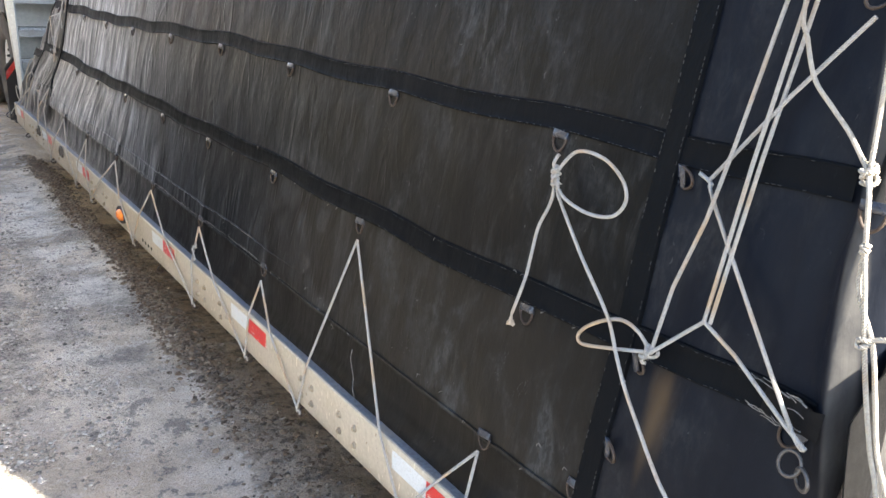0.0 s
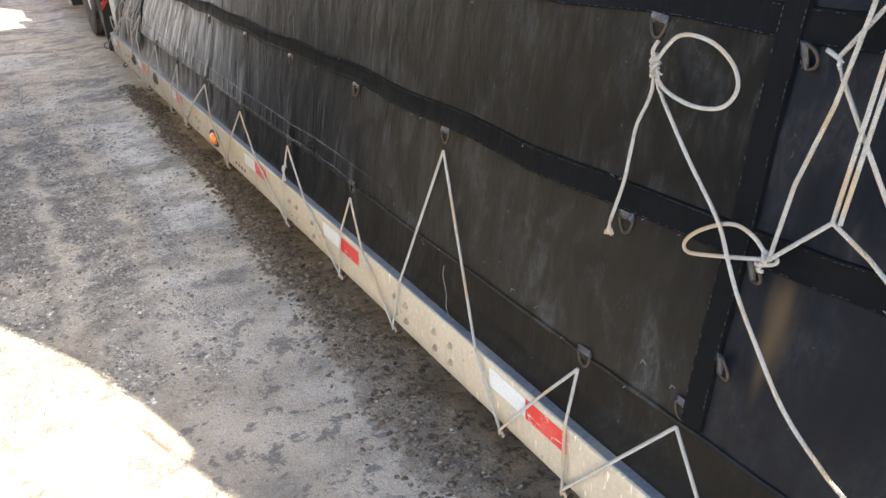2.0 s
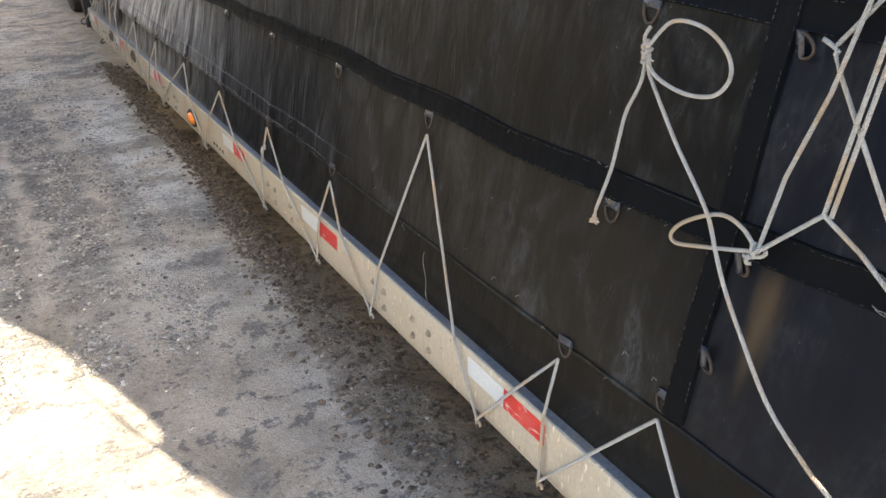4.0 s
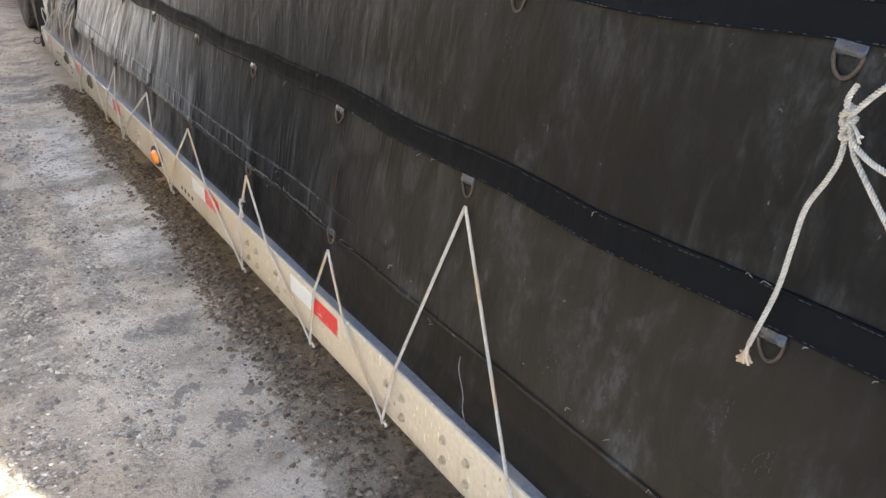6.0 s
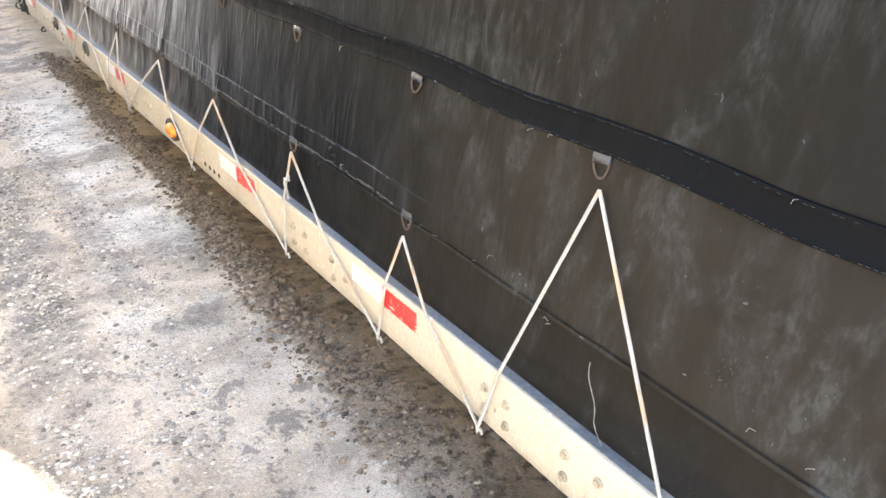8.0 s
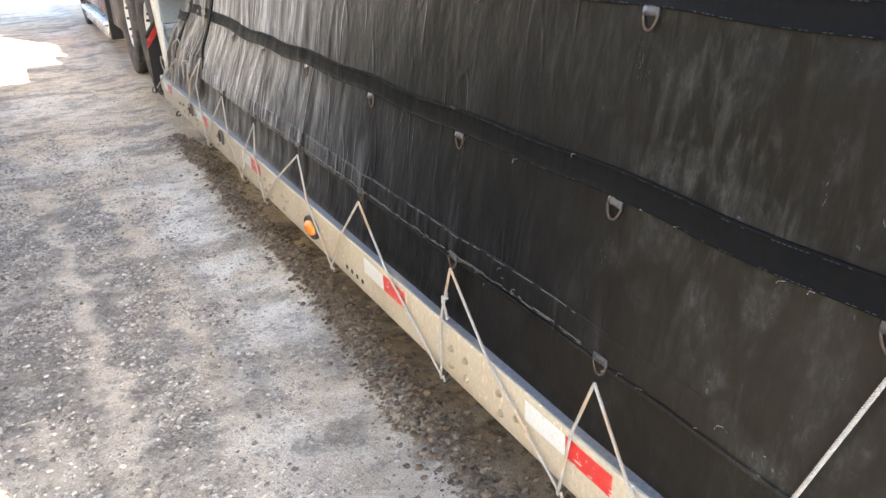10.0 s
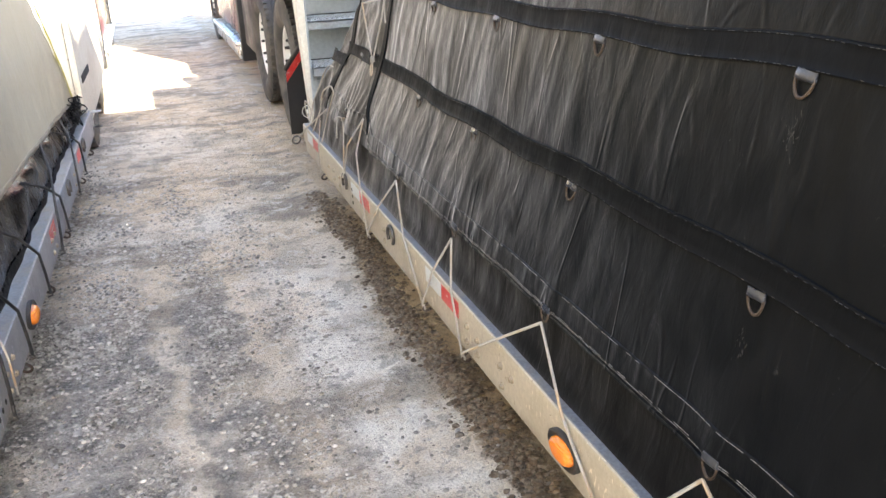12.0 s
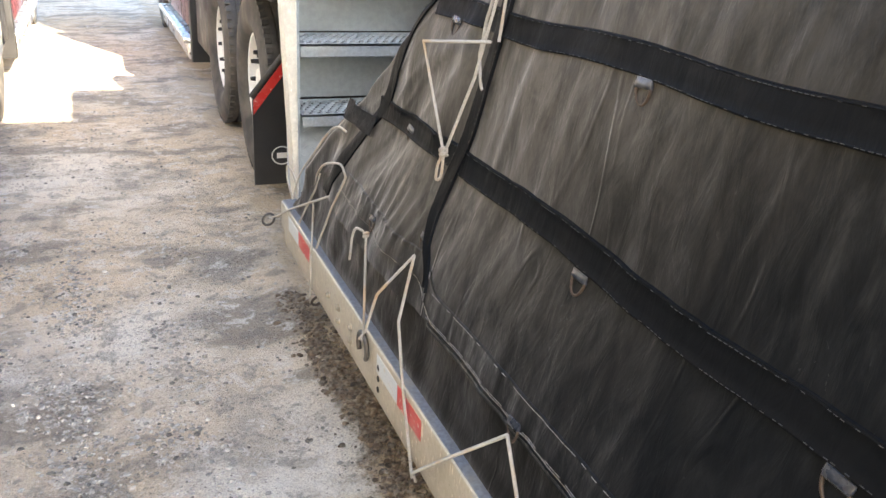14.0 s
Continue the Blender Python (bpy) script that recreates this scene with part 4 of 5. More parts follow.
def strip(z_mid, half, y0, y1, out, step=0.02, pleats=0.0):
    """A band of cloth sewn along the tarpaulin."""
    n = int((y1 - y0) / step)
    rows = []
    for v, rise in ((-1, 0.15), (-0.97, 0.9), (-0.86, 1.0), (-0.8, 0.8), (-0.3, 0.85), (0.3, 0.85), (0.8, 0.8), (0.86, 1.0), (0.97, 0.9), (1, 0.15)):
        row = []
        for i in range(n + 1):
            y = y0 + (y1 - y0) * i / n
            tuck = pleats * max(0.0, noise.noise((y * 38, v * 0.4, 3.0))) * smooth01(2.6, 3.4, y) if abs(v) < 0.9 else 0.0
            row.append(cloth(y, z_mid(y) + v * half * (1 + 0.06 * noise.noise((y * 3, v, 2.0))), 0.0008 + (out * rise - 0.0008) * (smooth01(2.1, 2.6, y) if pleats else 1.0) + tuck))
        rows.append(row)
    return sheet(rows)


def stitches(lines, seed, keep=0.9, width=0.0011, length=0.0075, gap=0.0045, material=None, worn_to=0.0):
    """Short thread dashes along lines; each is a function of s in metres, with its range."""
    rnd = random.Random(seed)
    verts, faces = [], []
    for f, s0, s1 in lines:
        s = s0
        while s < s1:
            worn = noise.noise((s * 2.3, seed * 1.7, s0)) * 0.5 + 0.5
            if s < worn_to and worn < 0.72 + 0.06 * math.sin(7 * s):
                s += length + gap
                continue
            if rnd.random() < keep * (0.35 + 0.9 * worn):
                a, b = f(s), f(s + length)
                d = (b - a).normalized()
                n = Vector((-1, 0, 0.18)).normalized()
                w = d.cross(n) * width
                lift = n * 0.0012
                base = len(verts)
                verts += [a - w, a + w, b + w, b - w, a - w * 0.5 + lift, a + w * 0.5 + lift, b + w * 0.5 + lift, b - w * 0.5 + lift]
                faces += [tuple(base + i for i in q) for q in ((4, 5, 6, 7), (0, 1, 5, 4), (1, 2, 6, 5), (2, 3, 7, 6), (3, 0, 4, 7))]
            s += length + gap
    me = bpy.data.meshes.new("stitching")
    me.from_pydata(verts, [], faces)
    me.materials.append(material or BAND_THREAD)
    return me


def stuff_part(*args):
    return tagged(part(*args), kind="stuff")


def tab_meshes():
    """A folded webbing tab and the D-shaped wire ring that hangs in it, in their own axes: hang along -z, face along -x."""
    prof = [(0.0, 0.004), (-0.002, 0.004), (-0.0045, 0.000), (-0.0080, -0.004), (-0.0095, -0.009), (-0.0085, -0.0140), (-0.0055, -0.0165), (-0.0025, -0.0145), (-0.0015, -0.009), (0.0, -0.002)]
    path = [(Vector((0, y, 0)), Vector((k, 0, 0)), Vector((0, 0, 1 + 0.03 * math.sin(y * 240)))) for y, k in ((-0.0280, 0.7), (-0.0255, 1), (-0.009, 1.05), (0.009, 0.98), (0.0255, 1.02), (0.0280, 0.7))]
    tab = sweep(prof, path)
    bmesh.ops.recalc_face_normals(tab, faces=tab.faces)
    tab = mesh_from(tab, "ring_tab", TAB, 50)
    pts = [(-0.0055, -0.0235, -0.0095), (-0.0055, -0.0080, -0.0095), (-0.0055, 0.0080, -0.0095), (-0.0055, 0.0235, -0.0095)]
    pts += [(-0.0055 - 0.0030 * math.sin(a), 0.0255 * math.cos(a) * (1 - 0.10 * math.sin(a)), -0.0150 - 0.0320 * math.sin(a)) for a in [math.pi * k / 16 for k in range(17)]]
    ring = mesh_from(tube(pts, 0.0034, 7, closed=True), "d_ring", RING, 180)
    return tab, ring


def black_tarp():
    t = thing("load_tarp", "dusty black vinyl tarpaulin with sewn bands, rings and creases", "tarpaulin")
    ys = [REAR + 0.0004 * i * i for i in range(17)] + [REAR + 0.11 + 0.012 * i for i in range(int((0.99 - REAR) / 0.012))] + [1.1 + 0.014 * i for i in range(int(2.1 / 0.014))] + [3.2 + 0.0075 * i for i in range(int((FRONT - 3.2) / 0.0075) + 1)]
    zs = rows_of(0.650, TOP, 1.75, 0.016, 0.12)
    tail = [i / 90 for i in range(1, 91)]
    grid = []
    for z in zs:
        row = []
        for y in ys:
            p = cloth(y, z)
            p.y += (rear_edge(z) - REAR) * smooth01(1.3, REAR, y)
            row.append(p)
        y0, y1 = ys[-1], front_edge(z)
        row += [cloth(y0 + (y1 - y0) * u, z) for u in tail]
        grid.append(row)
    bm = sheet(grid)
    # front and rear turn in behind the side, then the top closes
    part("side_panel", bm, TARP, t, smooth=180)
    far = 3.35
    front = [[cloth(front_edge(z), z) + Vector((0.004 + (far - 1.0) * u, -0.25 * u + 0.03 * math.sin(9 * u + z * 4) * u, 0)) for u in [k / 30 for k in range(31)]] for z in zs]
    part("front_panel", sheet(front), TARP, t, smooth=180)
    rear = [[Vector((tarp_x(z) + CORNER + (far - 1.10) * u, rear_edge(z) - 0.004 + 0.035 * min(1, u * 40) * noise.noise((u * 45, z * 0.8, 3.0)), z)) for u in [k / 240 for k in range(120)] + [0.5 + k / 20 for k in range(11)]] for z in zs]
    part("rear_panel", sheet(rear), TARP, t, smooth=180)
    # Out of view: heights chosen for the shade they throw across the aisle
    part("top_panel", box((1.40, 0.05, TOP - 0.01), (far + 0.1, 2.8, TOP + 0.02), 0.01), TARP, t)
    part("top_panel", box((1.33, 2.72, STEP_TOP - 0.01), (far + 0.1, 5.3, STEP_TOP + 0.02), 0.01), TARP, t)
    part("step_panel", box((1.36, 2.76, STEP_TOP), (far + 0.1, 2.79, TOP), 0.005), TARP, t)
    part("off_side_panel", box((far, REAR, STEP_TOP), (far + 0.02, 2.78, TOP), 0.0), TARP, t)
    part("off_side_panel", box((far, REAR, 0.5), (far + 0.02, 5.9, STEP_TOP), 0.0), TARP, t)
    # skirt below the hem, tucked behind the rail
    zk = rows_of(0.476, 0.700, 1.0, 0.0125, 0.1)
    yk = [REAR + 0.02 + 0.0165 * i for i in range(int((7.12 - REAR) / 0.0165))]
    skirt = []
    for z in zk:
        row = []
        for y in yk:
            y = min(y, front_edge(z) - 0.004)
            p = cloth(y, max(z, 0.49))
            tuck = 0.012 + 0.016 * smooth01(2.4, 1.7, y)
            p.x += tuck + 0.004 * noise.noise((y * 6, z * 5, 31.0)) - 0.010 * smooth01(0.60, 0.50, z) * (0.6 + 0.6 * noise.noise((y * 2.5, 0.0, 8.0)))
            p.x += 0.026 * smooth01(4.6, 6.0, y) * noise.noise((y * 2.6 + z * 2.5, z * 2.5, 14.0)) * smooth01(0.49, 0.56, z)
            k = smooth01(0.54, 0.495, z)
            p.x = max(p.x, 0.922) * (1 - k) + 0.9255 * k + 0.003 * k * noise.noise((y * 2.2, 3.0, 0.0))
            p.z = z
            row.append(p)
        skirt.append(row)
    part("skirt", sheet(skirt), SKIRT, t, "plain vinyl skirt below the stitched hem", 180)
    # sewn bands
    b1, b2 = (lambda y: band_z(y, 1)), (lambda y: band_z(y, 2))
    part("seam_band", strip(b1, 0.027, 0.62, 6.52, 0.0055), BAND, t, "smooth black sewn band", 40)
    part("seam_band", strip(b2, 0.025, 0.66, 6.27, 0.0055), BAND, t, "smooth black sewn band", 40)
    part("hem_band", strip(lambda y: 0.690 + 0.004 * noise.noise((y * 2, 0, 0)) + 0.050 * smooth01(5.84, 5.98, y), 0.029, 0.62, 6.6, 0.003, 0.006, 0.0028), TARP, t, "folded hem with two rows of loose thread", 180)
    part("hem_edge", strip(lambda y: 0.6535 + 0.0025 * noise.noise((y * 3.0, 4.0, 0.0)), 0.0042, 0.66, 5.86, 0.0055), TARP, t, "rolled edge of the hem", 180)
    for yb, z0, z1 in ((lambda z: 0.982 + 0.006 * noise.noise((z * 3, 0.982, 0.0)), 0.665, 2.2), (band_y, 0.715, 2.2)):
        rows = []
        n = int((z1 - z0) / 0.02)
        for i in range(n + 1):
            z = z0 + (z1 - z0) * i / n
            loose = smooth01(0.92, 0.78, z) if z0 > 0.7 else 0.0
            wide = 0.024 * (1 - 0.25 * loose)
            rows.append([cloth(yb(z) + v * wide, z, (0.0085 if abs(v) < 1 else 0.002) + loose * (0.005 + 0.005 * math.sin(2.5 * v + 14 * z))) for v in (-1, -0.9, -0.4, 0, 0.4, 0.9, 1)])
        part("upright_band", sheet(rows), BAND, t, "smooth black sewn band", 40)
    # threads
    lines = []
    for f, half in ((b1, 0.023), (b2, 0.0215)):
        for s_ in (-1, 1):
            lines.append(((lambda y, f=f, q=s_ * half: cloth(y, f(y) + q, 0.0062)), 0.68, 6.1))
    stuff_part("band_stitching", stitches(lines, 11, 0.62, 0.0006, 0.006, 0.004), None, t, "pale thread stitches")
    lines = [((lambda z, q=q: cloth(0.982 + q + 0.006 * noise.noise((z * 3, 0.982, 0.0)), z, 0.0092)), 0.68, 1.7) for q in (-0.020, 0.020)]
    lines += [((lambda z, q=q: cloth(band_y(z) + q, z, 0.0092)), 0.93, 1.5) for q in (-0.020, 0.020)]
    stuff_part("band_stitching", stitches(lines, 12, 0.55, 0.0006, 0.006, 0.004), None, t, "pale thread stitches")
    lines = [((lambda y, q=q: cloth(y, q + 0.004 * noise.noise((y * 2, 0, 0)) + 0.0015 * noise.noise((y * 7, q, 1.0)), 0.0042)), 0.8, 5.86) for q in (0.664, 0.668, 0.716)]
    stuff_part("hem_stitching", stitches(lines, 17, 0.80, 0.0006, 0.014, 0.002, THREAD, 2.5), None, t, "loose pale hem threads")
    # rows of rings
    tab, ring = tab_meshes()
    rnd = random.Random(4)

    def hang(y, z, spin=0.0, off=0.003, swing=None):
        o = part("ring_tab", tab, None, t, "short grey webbing tab")
        p = cloth(y, z, off)
        m = Matrix.Translation(p) @ Matrix.Rotation(-0.18, 4, "Y") @ Matrix.Rotation(spin, 4, "X")
        o.matrix_basis = m @ Matrix.Diagonal((0.85, 0.72, 0.80, 1))
        r = part("d_ring", ring, None, o, "rusty steel ring")
        r.matrix_basis = Matrix.Translation((0, 0, -0.012)) @ Matrix.Rotation(rnd.uniform(-0.06, 0.06) if swing is None else swing, 4, "X") @ Matrix.Rotation(rnd.uniform(0.1, 0.3), 4, "Y") @ Matrix.Translation((0, 0, 0.012))
        return o
    for y in MID_RINGS:
        hang(y, band_z(y, 1) - 0.030, rnd.uniform(-0.1, 0.1))
    for y in TOP_RINGS:
        hang(y, band_z(y, 2) - 0.026, rnd.uniform(-0.1, 0.1))
    for y in HEM_RINGS:
        hang(y, 0.672, rnd.uniform(-0.12, 0.12))
    hang(1.005, 0.698, 0.1)
    for y, z in ((0.948, 1.286), (0.946, 0.965), (0.956, 0.800)):
        hang(y, z, -math.pi / 2 + rnd.uniform(-0.1, 0.1), 0.010)
    hang(6.26, 0.975, 0.2)
    hang(6.14, 1.250, 0.1)
    hang(5.99, 0.800, 0.1)
    hang(6.29, 0.742, -0.1)
    hang(0.64, 0.985, 0.5)
    hang(0.618, 1.322, 0.0, 0.022)
    hang(0.69, 1.60, 0.5)
    # strap loops at the rear corner and the front edge
    for y0, y1, z0, z1 in ((0.60, 0.70, 0.985, 1.03), (0.608, 0.630, 1.312, 1.385), (6.50, 6.77, 0.895, 0.945)):
        rows = [[cloth(y0 + (y1 - y0) * u, z0 + (z1 - z0) * v, 0.012 + 0.01 * math.sin(math.pi * u)) for u in [k / 8 for k in range(9)]] for v in (0, 0.1, 0.9, 1)]
        part("strap_loop", sheet(rows), WEBBING, t, "short black webbing strap", 60)
    # linked steel rings, frayed threads and a mesh strap at the rear corner
    o = cloth(0.625, 0.945, 0.030)
    part("steel_ring", tube([o + Vector((0.006 * math.sin(a), 0.017 * math.cos(a), 0.018 * math.sin(a))) for a in [2 * math.pi * k / 18 for k in range(18)]], 0.0028, 8, closed=True), IRON, t, "steel ring at the rear corner", 180)
    o2 = o + Vector((-0.004, -0.024, -0.012))
    part("steel_ring", tube([o2 + Vector((0.010 * math.cos(a), 0.015 * math.cos(a), 0.015 * math.sin(a))) for a in [2 * math.pi * k / 18 for k in range(18)]], 0.0032, 8, closed=True), IRON, t, "steel ring at the rear corner", 180)
    rq = random.Random(21)
    for k in range(16):
        y0, z0 = 0.61 + 0.085 * rq.random(), rq.choice((1.037, 1.030, 1.012, 0.992, 0.987)) + rq.uniform(-0.003, 0.003)
        pts = [cloth(y0 + 0.028 * q / 3, z0 + 0.004 * q / 3 + rq.uniform(-0.002, 0.002), 0.026) for q in range(4)]
        part("loose_thread", tube(pts, 0.0007, 4), THREAD, t, "loose white thread")
    rows = []
    for q in range(26):
        v = q / 25
        row = []
        for w in [k / 12 for k in range(13)]:
            z = 0.50 + (0.545 + 0.11 * w) * v
            row.append(Vector((0.962 + 0.14 * w, 0.553 - 0.10 * max(0.0, 1.05 - z) * (1 - w) + 0.016 * w * w + 0.004 * noise.noise((w * 3, z * 7, 0.0)), z)))
        rows.append(row)
    part("mesh_strap", sheet(rows, 0.002), MESH_STRAP, t, "dusty black mesh strap", 60)
    # a band along the sloped front edge and the gathered loops below it
    rows = []
    for i in range(60):
        z = 0.66 + 0.95 * i / 59
        row = []
        for w, o in ((0.73, 0.001), (0.735, 0.005), (0.765, 0.006), (0.800, 0.005), (0.805, 0.001)):
            w += 0.17 * smooth01(0.97, 1.18, z)
            y = FRONT + (front_edge(z) - FRONT) * w
            row.append(cloth(y, z, o))
        rows.append(row)
    part("edge_band", sheet(rows), BAND, t, "black band along the sloped front edge", 40)
    rnd = random.Random(8)
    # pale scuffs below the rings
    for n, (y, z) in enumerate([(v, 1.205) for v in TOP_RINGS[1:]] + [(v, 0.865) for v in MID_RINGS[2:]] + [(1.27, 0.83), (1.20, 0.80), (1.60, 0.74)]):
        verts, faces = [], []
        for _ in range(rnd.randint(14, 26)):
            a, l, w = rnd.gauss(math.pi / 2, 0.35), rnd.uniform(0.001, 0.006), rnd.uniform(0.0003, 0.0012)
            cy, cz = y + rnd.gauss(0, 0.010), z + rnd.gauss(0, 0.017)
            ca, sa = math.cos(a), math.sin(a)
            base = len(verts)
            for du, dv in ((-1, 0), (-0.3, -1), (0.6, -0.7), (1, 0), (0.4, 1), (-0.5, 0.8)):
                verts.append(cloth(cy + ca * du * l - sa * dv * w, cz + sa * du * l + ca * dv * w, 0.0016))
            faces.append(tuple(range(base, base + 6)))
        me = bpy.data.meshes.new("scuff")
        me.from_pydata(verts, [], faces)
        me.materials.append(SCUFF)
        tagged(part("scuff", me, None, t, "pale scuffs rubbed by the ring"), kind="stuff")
    # scraps of torn thread along the hem and the bands
    scraps, rs = bmesh.new(), random.Random(77)
    for k in range(40):
        y = rs.uniform(1.02, 3.2)
        z = rs.choice((0.655 + rs.uniform(-0.012, 0.012), 0.668 + rs.uniform(0, 0.05), band_z(y, 1) + rs.choice((-0.026, 0.026))))
        a, l = rs.uniform(-0.6, 0.6), rs.uniform(0.004, 0.013)
        pts = [cloth(y, z, 0.007), cloth(y + l * math.cos(a), z + l * math.sin(a), 0.0085), cloth(y + l * (math.cos(a) + 0.4), z + l * (math.sin(a) - rs.uniform(0.3, 1.1)), 0.007)]
        tube(pts, 0.0006, 4, bm=scraps)
    stuff_part("thread_scraps", scraps, THREAD, t, "scraps of torn white thread")
    # a thread hanging from the torn hem
    part("loose_thread", tube(curve_through([cloth(1.845, 0.622, 0.004), cloth(1.835, 0.60, 0.012), cloth(1.81, 0.56, 0.014), cloth(1.80, 0.53, 0.018), cloth(1.775, 0.505, 0.020)], 0.006), 0.0010, 5), THREAD, t, "loose white thread", 180)
    return t


black_tarp()


# ---------------------------------------------------------------- ropes on the black tarpaulin
def ring_point(y, z):
    """The bottom of the ring that hangs below z."""
    return cloth(y, z, 0.011)


def rope_thing(name, label, runs, material=ROPE, r=0.0035, extra=None, group=""):
    """One rope: runs are (points, taut)."""
    bm = bmesh.new()
    for pts, taut in runs:
        rope_mesh(pts, r, taut, 3.6 * r, bm)
    for b in extra or ():
        join(b, bm)
    ob = part(name, bm, material, None, "", 180)
    return tagged(ob, label, "rope", group)


def over_rail(y_top, z_top, y_foot):
    """From a ring down over the rail's edge to its hook."""
    top = ring_point(y_top, z_top)
    f = (z_top - 0.4955) / (z_top - 0.335)
    return [top, Vector((0.8915, y_top + (y_foot - y_top) * f, 0.4955)), Vector((0.8880, y_foot, 0.338))]


def foot_turn(y):
    return [Vector((0.8880, y + 0.004, 0.338)), Vector((0.890, y + 0.001, 0.322)), Vector((0.896, y - 0.004, 0.318)), Vector((0.8885, y - 0.006, 0.336))]


LACING = [(1.007, 0.650), (1.272, 0.627), (1.904, 0.906), (2.443, 0.618), (3.034, 0.635), (3.642, 0.632), (4.262, 0.632), (4.863, 0.630), (5.450, 0.646)]
FEET = [0.70, 1.268, 1.513, 2.095, 2.505, 3.04, 3.87, 4.70, 5.065, 5.78]
zigzag = []
for (y, z), a, b in zip(LACING, FEET, FEET[1:]):
    zigzag.append((over_rail(y, z, a), True))
    zigzag.append((over_rail(y, z, b), True))
for y in FEET:
    zigzag.append((foot_turn(y), False))
tie = over_rail(3.034, 0.635, 3.04)
p = tie[0].lerp(tie[1], 0.55)
zigzag.append((knot_points(p, 0.012, (0, 0.1, 1), 2, 2), False))
zigzag.append(([p, p + Vector((-0.012, -0.012, -0.002)), p + Vector((-0.016, -0.030, -0.012)), p + Vector((-0.014, -0.034, -0.032)), p + Vector((-0.018, -0.045, -0.036))], False))
leg = over_rail(5.995, 0.755, 5.785)
zigzag.append(([leg[0], leg[0].lerp(leg[1], 0.5) + Vector((-0.024, 0, 0.004))] + leg[1:], True))
zigzag.append(([ring_point(5.995, 0.755), Vector((0.896, 6.075, 0.630)), Vector((0.893, 6.15, 0.4965)), Vector((0.884, 6.170, 0.465))], True))
rope_thing("lashing_rope", "dirty white rope laced in zigzags between tarp rings and rail hooks", zigzag, ROPE, 0.0037)

# short tie near the front with a loose end
q = ring_point(6.29, 0.695)
rope_thing("tie_rope", "white rope tied from tarp ring to rail hook, one end loose",
           [([q, Vector((0.892, 6.160, 0.4965)), Vector((0.884, 6.150, 0.470))], True), (knot_points(q, 0.012, (0, 0, 1), 2, 5), False),
            ([q + Vector((-0.004, 0.01, 0.006)), q + Vector((-0.012, 0.05, 0.0)), q + Vector((-0.015, 0.075, -0.035)), q + Vector((-0.018, 0.075, -0.070)), q + Vector((-0.015, 0.095, -0.105))], False)])


def near(y, z, out=0.03):
    p = cloth(y, z)
    mean = tarp_x(z) + lean(y, z)
    return Vector((mean - out, y, z)) if p.x - (mean - out) > 0.008 else Vector((p.x - 0.008, y, z))


# looped rope with a frayed tail and a long hanging end
knot = near(1.212, 1.236, 0.028)
loop = [knot, near(1.165, 1.285, 0.035), near(1.10, 1.287, 0.034), near(1.045, 1.262, 0.034), near(1.024, 1.228, 0.034), near(1.045, 1.196, 0.034), near(1.10, 1.186, 0.034),
        near(1.16, 1.195, 0.034), near(1.195, 1.212, 0.032), knot]
tail = [knot, near(1.207, 1.195, 0.028), near(1.215, 1.165, 0.025), near(1.231, 1.125, 0.023), near(1.232, 1.075, 0.024), near(1.234, 1.02, 0.024), near(1.247, 0.945, 0.026)]
hang_end = [knot, near(1.195, 1.205, 0.030), near(1.178, 1.185, 0.030), near(1.096, 1.109, 0.032), near(0.996, 1.035, 0.042), near(0.950, 0.985, 0.050), near(0.915, 0.945, 0.054), near(0.870, 0.900, 0.056),
            near(0.790, 0.826, 0.058), near(0.706, 0.779, 0.060), near(0.630, 0.743, 0.060), near(0.57, 0.66, 0.055), near(0.555, 0.52, 0.05)]
rope_thing("looped_rope", "white rope knotted to a tarp ring, looped with a frayed tail",
           [(loop, False), (tail, False), (hang_end, False), (knot_points(knot, 0.0135, (0, 0.2, 1), 2, 1), False), (knot_points(knot + Vector((-0.004, -0.004, -0.016)), 0.011, (0.2, 0.3, 1), 2, 7), False),
            ([knot + Vector((0.004, 0, 0.035)), knot + Vector((-0.006, 0.002, 0.018)), knot], False)],
           extra=[fray(tail[-1], (0, 0.15, -1), 0.026, 0.0070, 16, 3), fray(knot + Vector((-0.008, -0.012, -0.005)), (-0.2, -0.6, -0.6), 0.022, 0.005, 6, 4)])

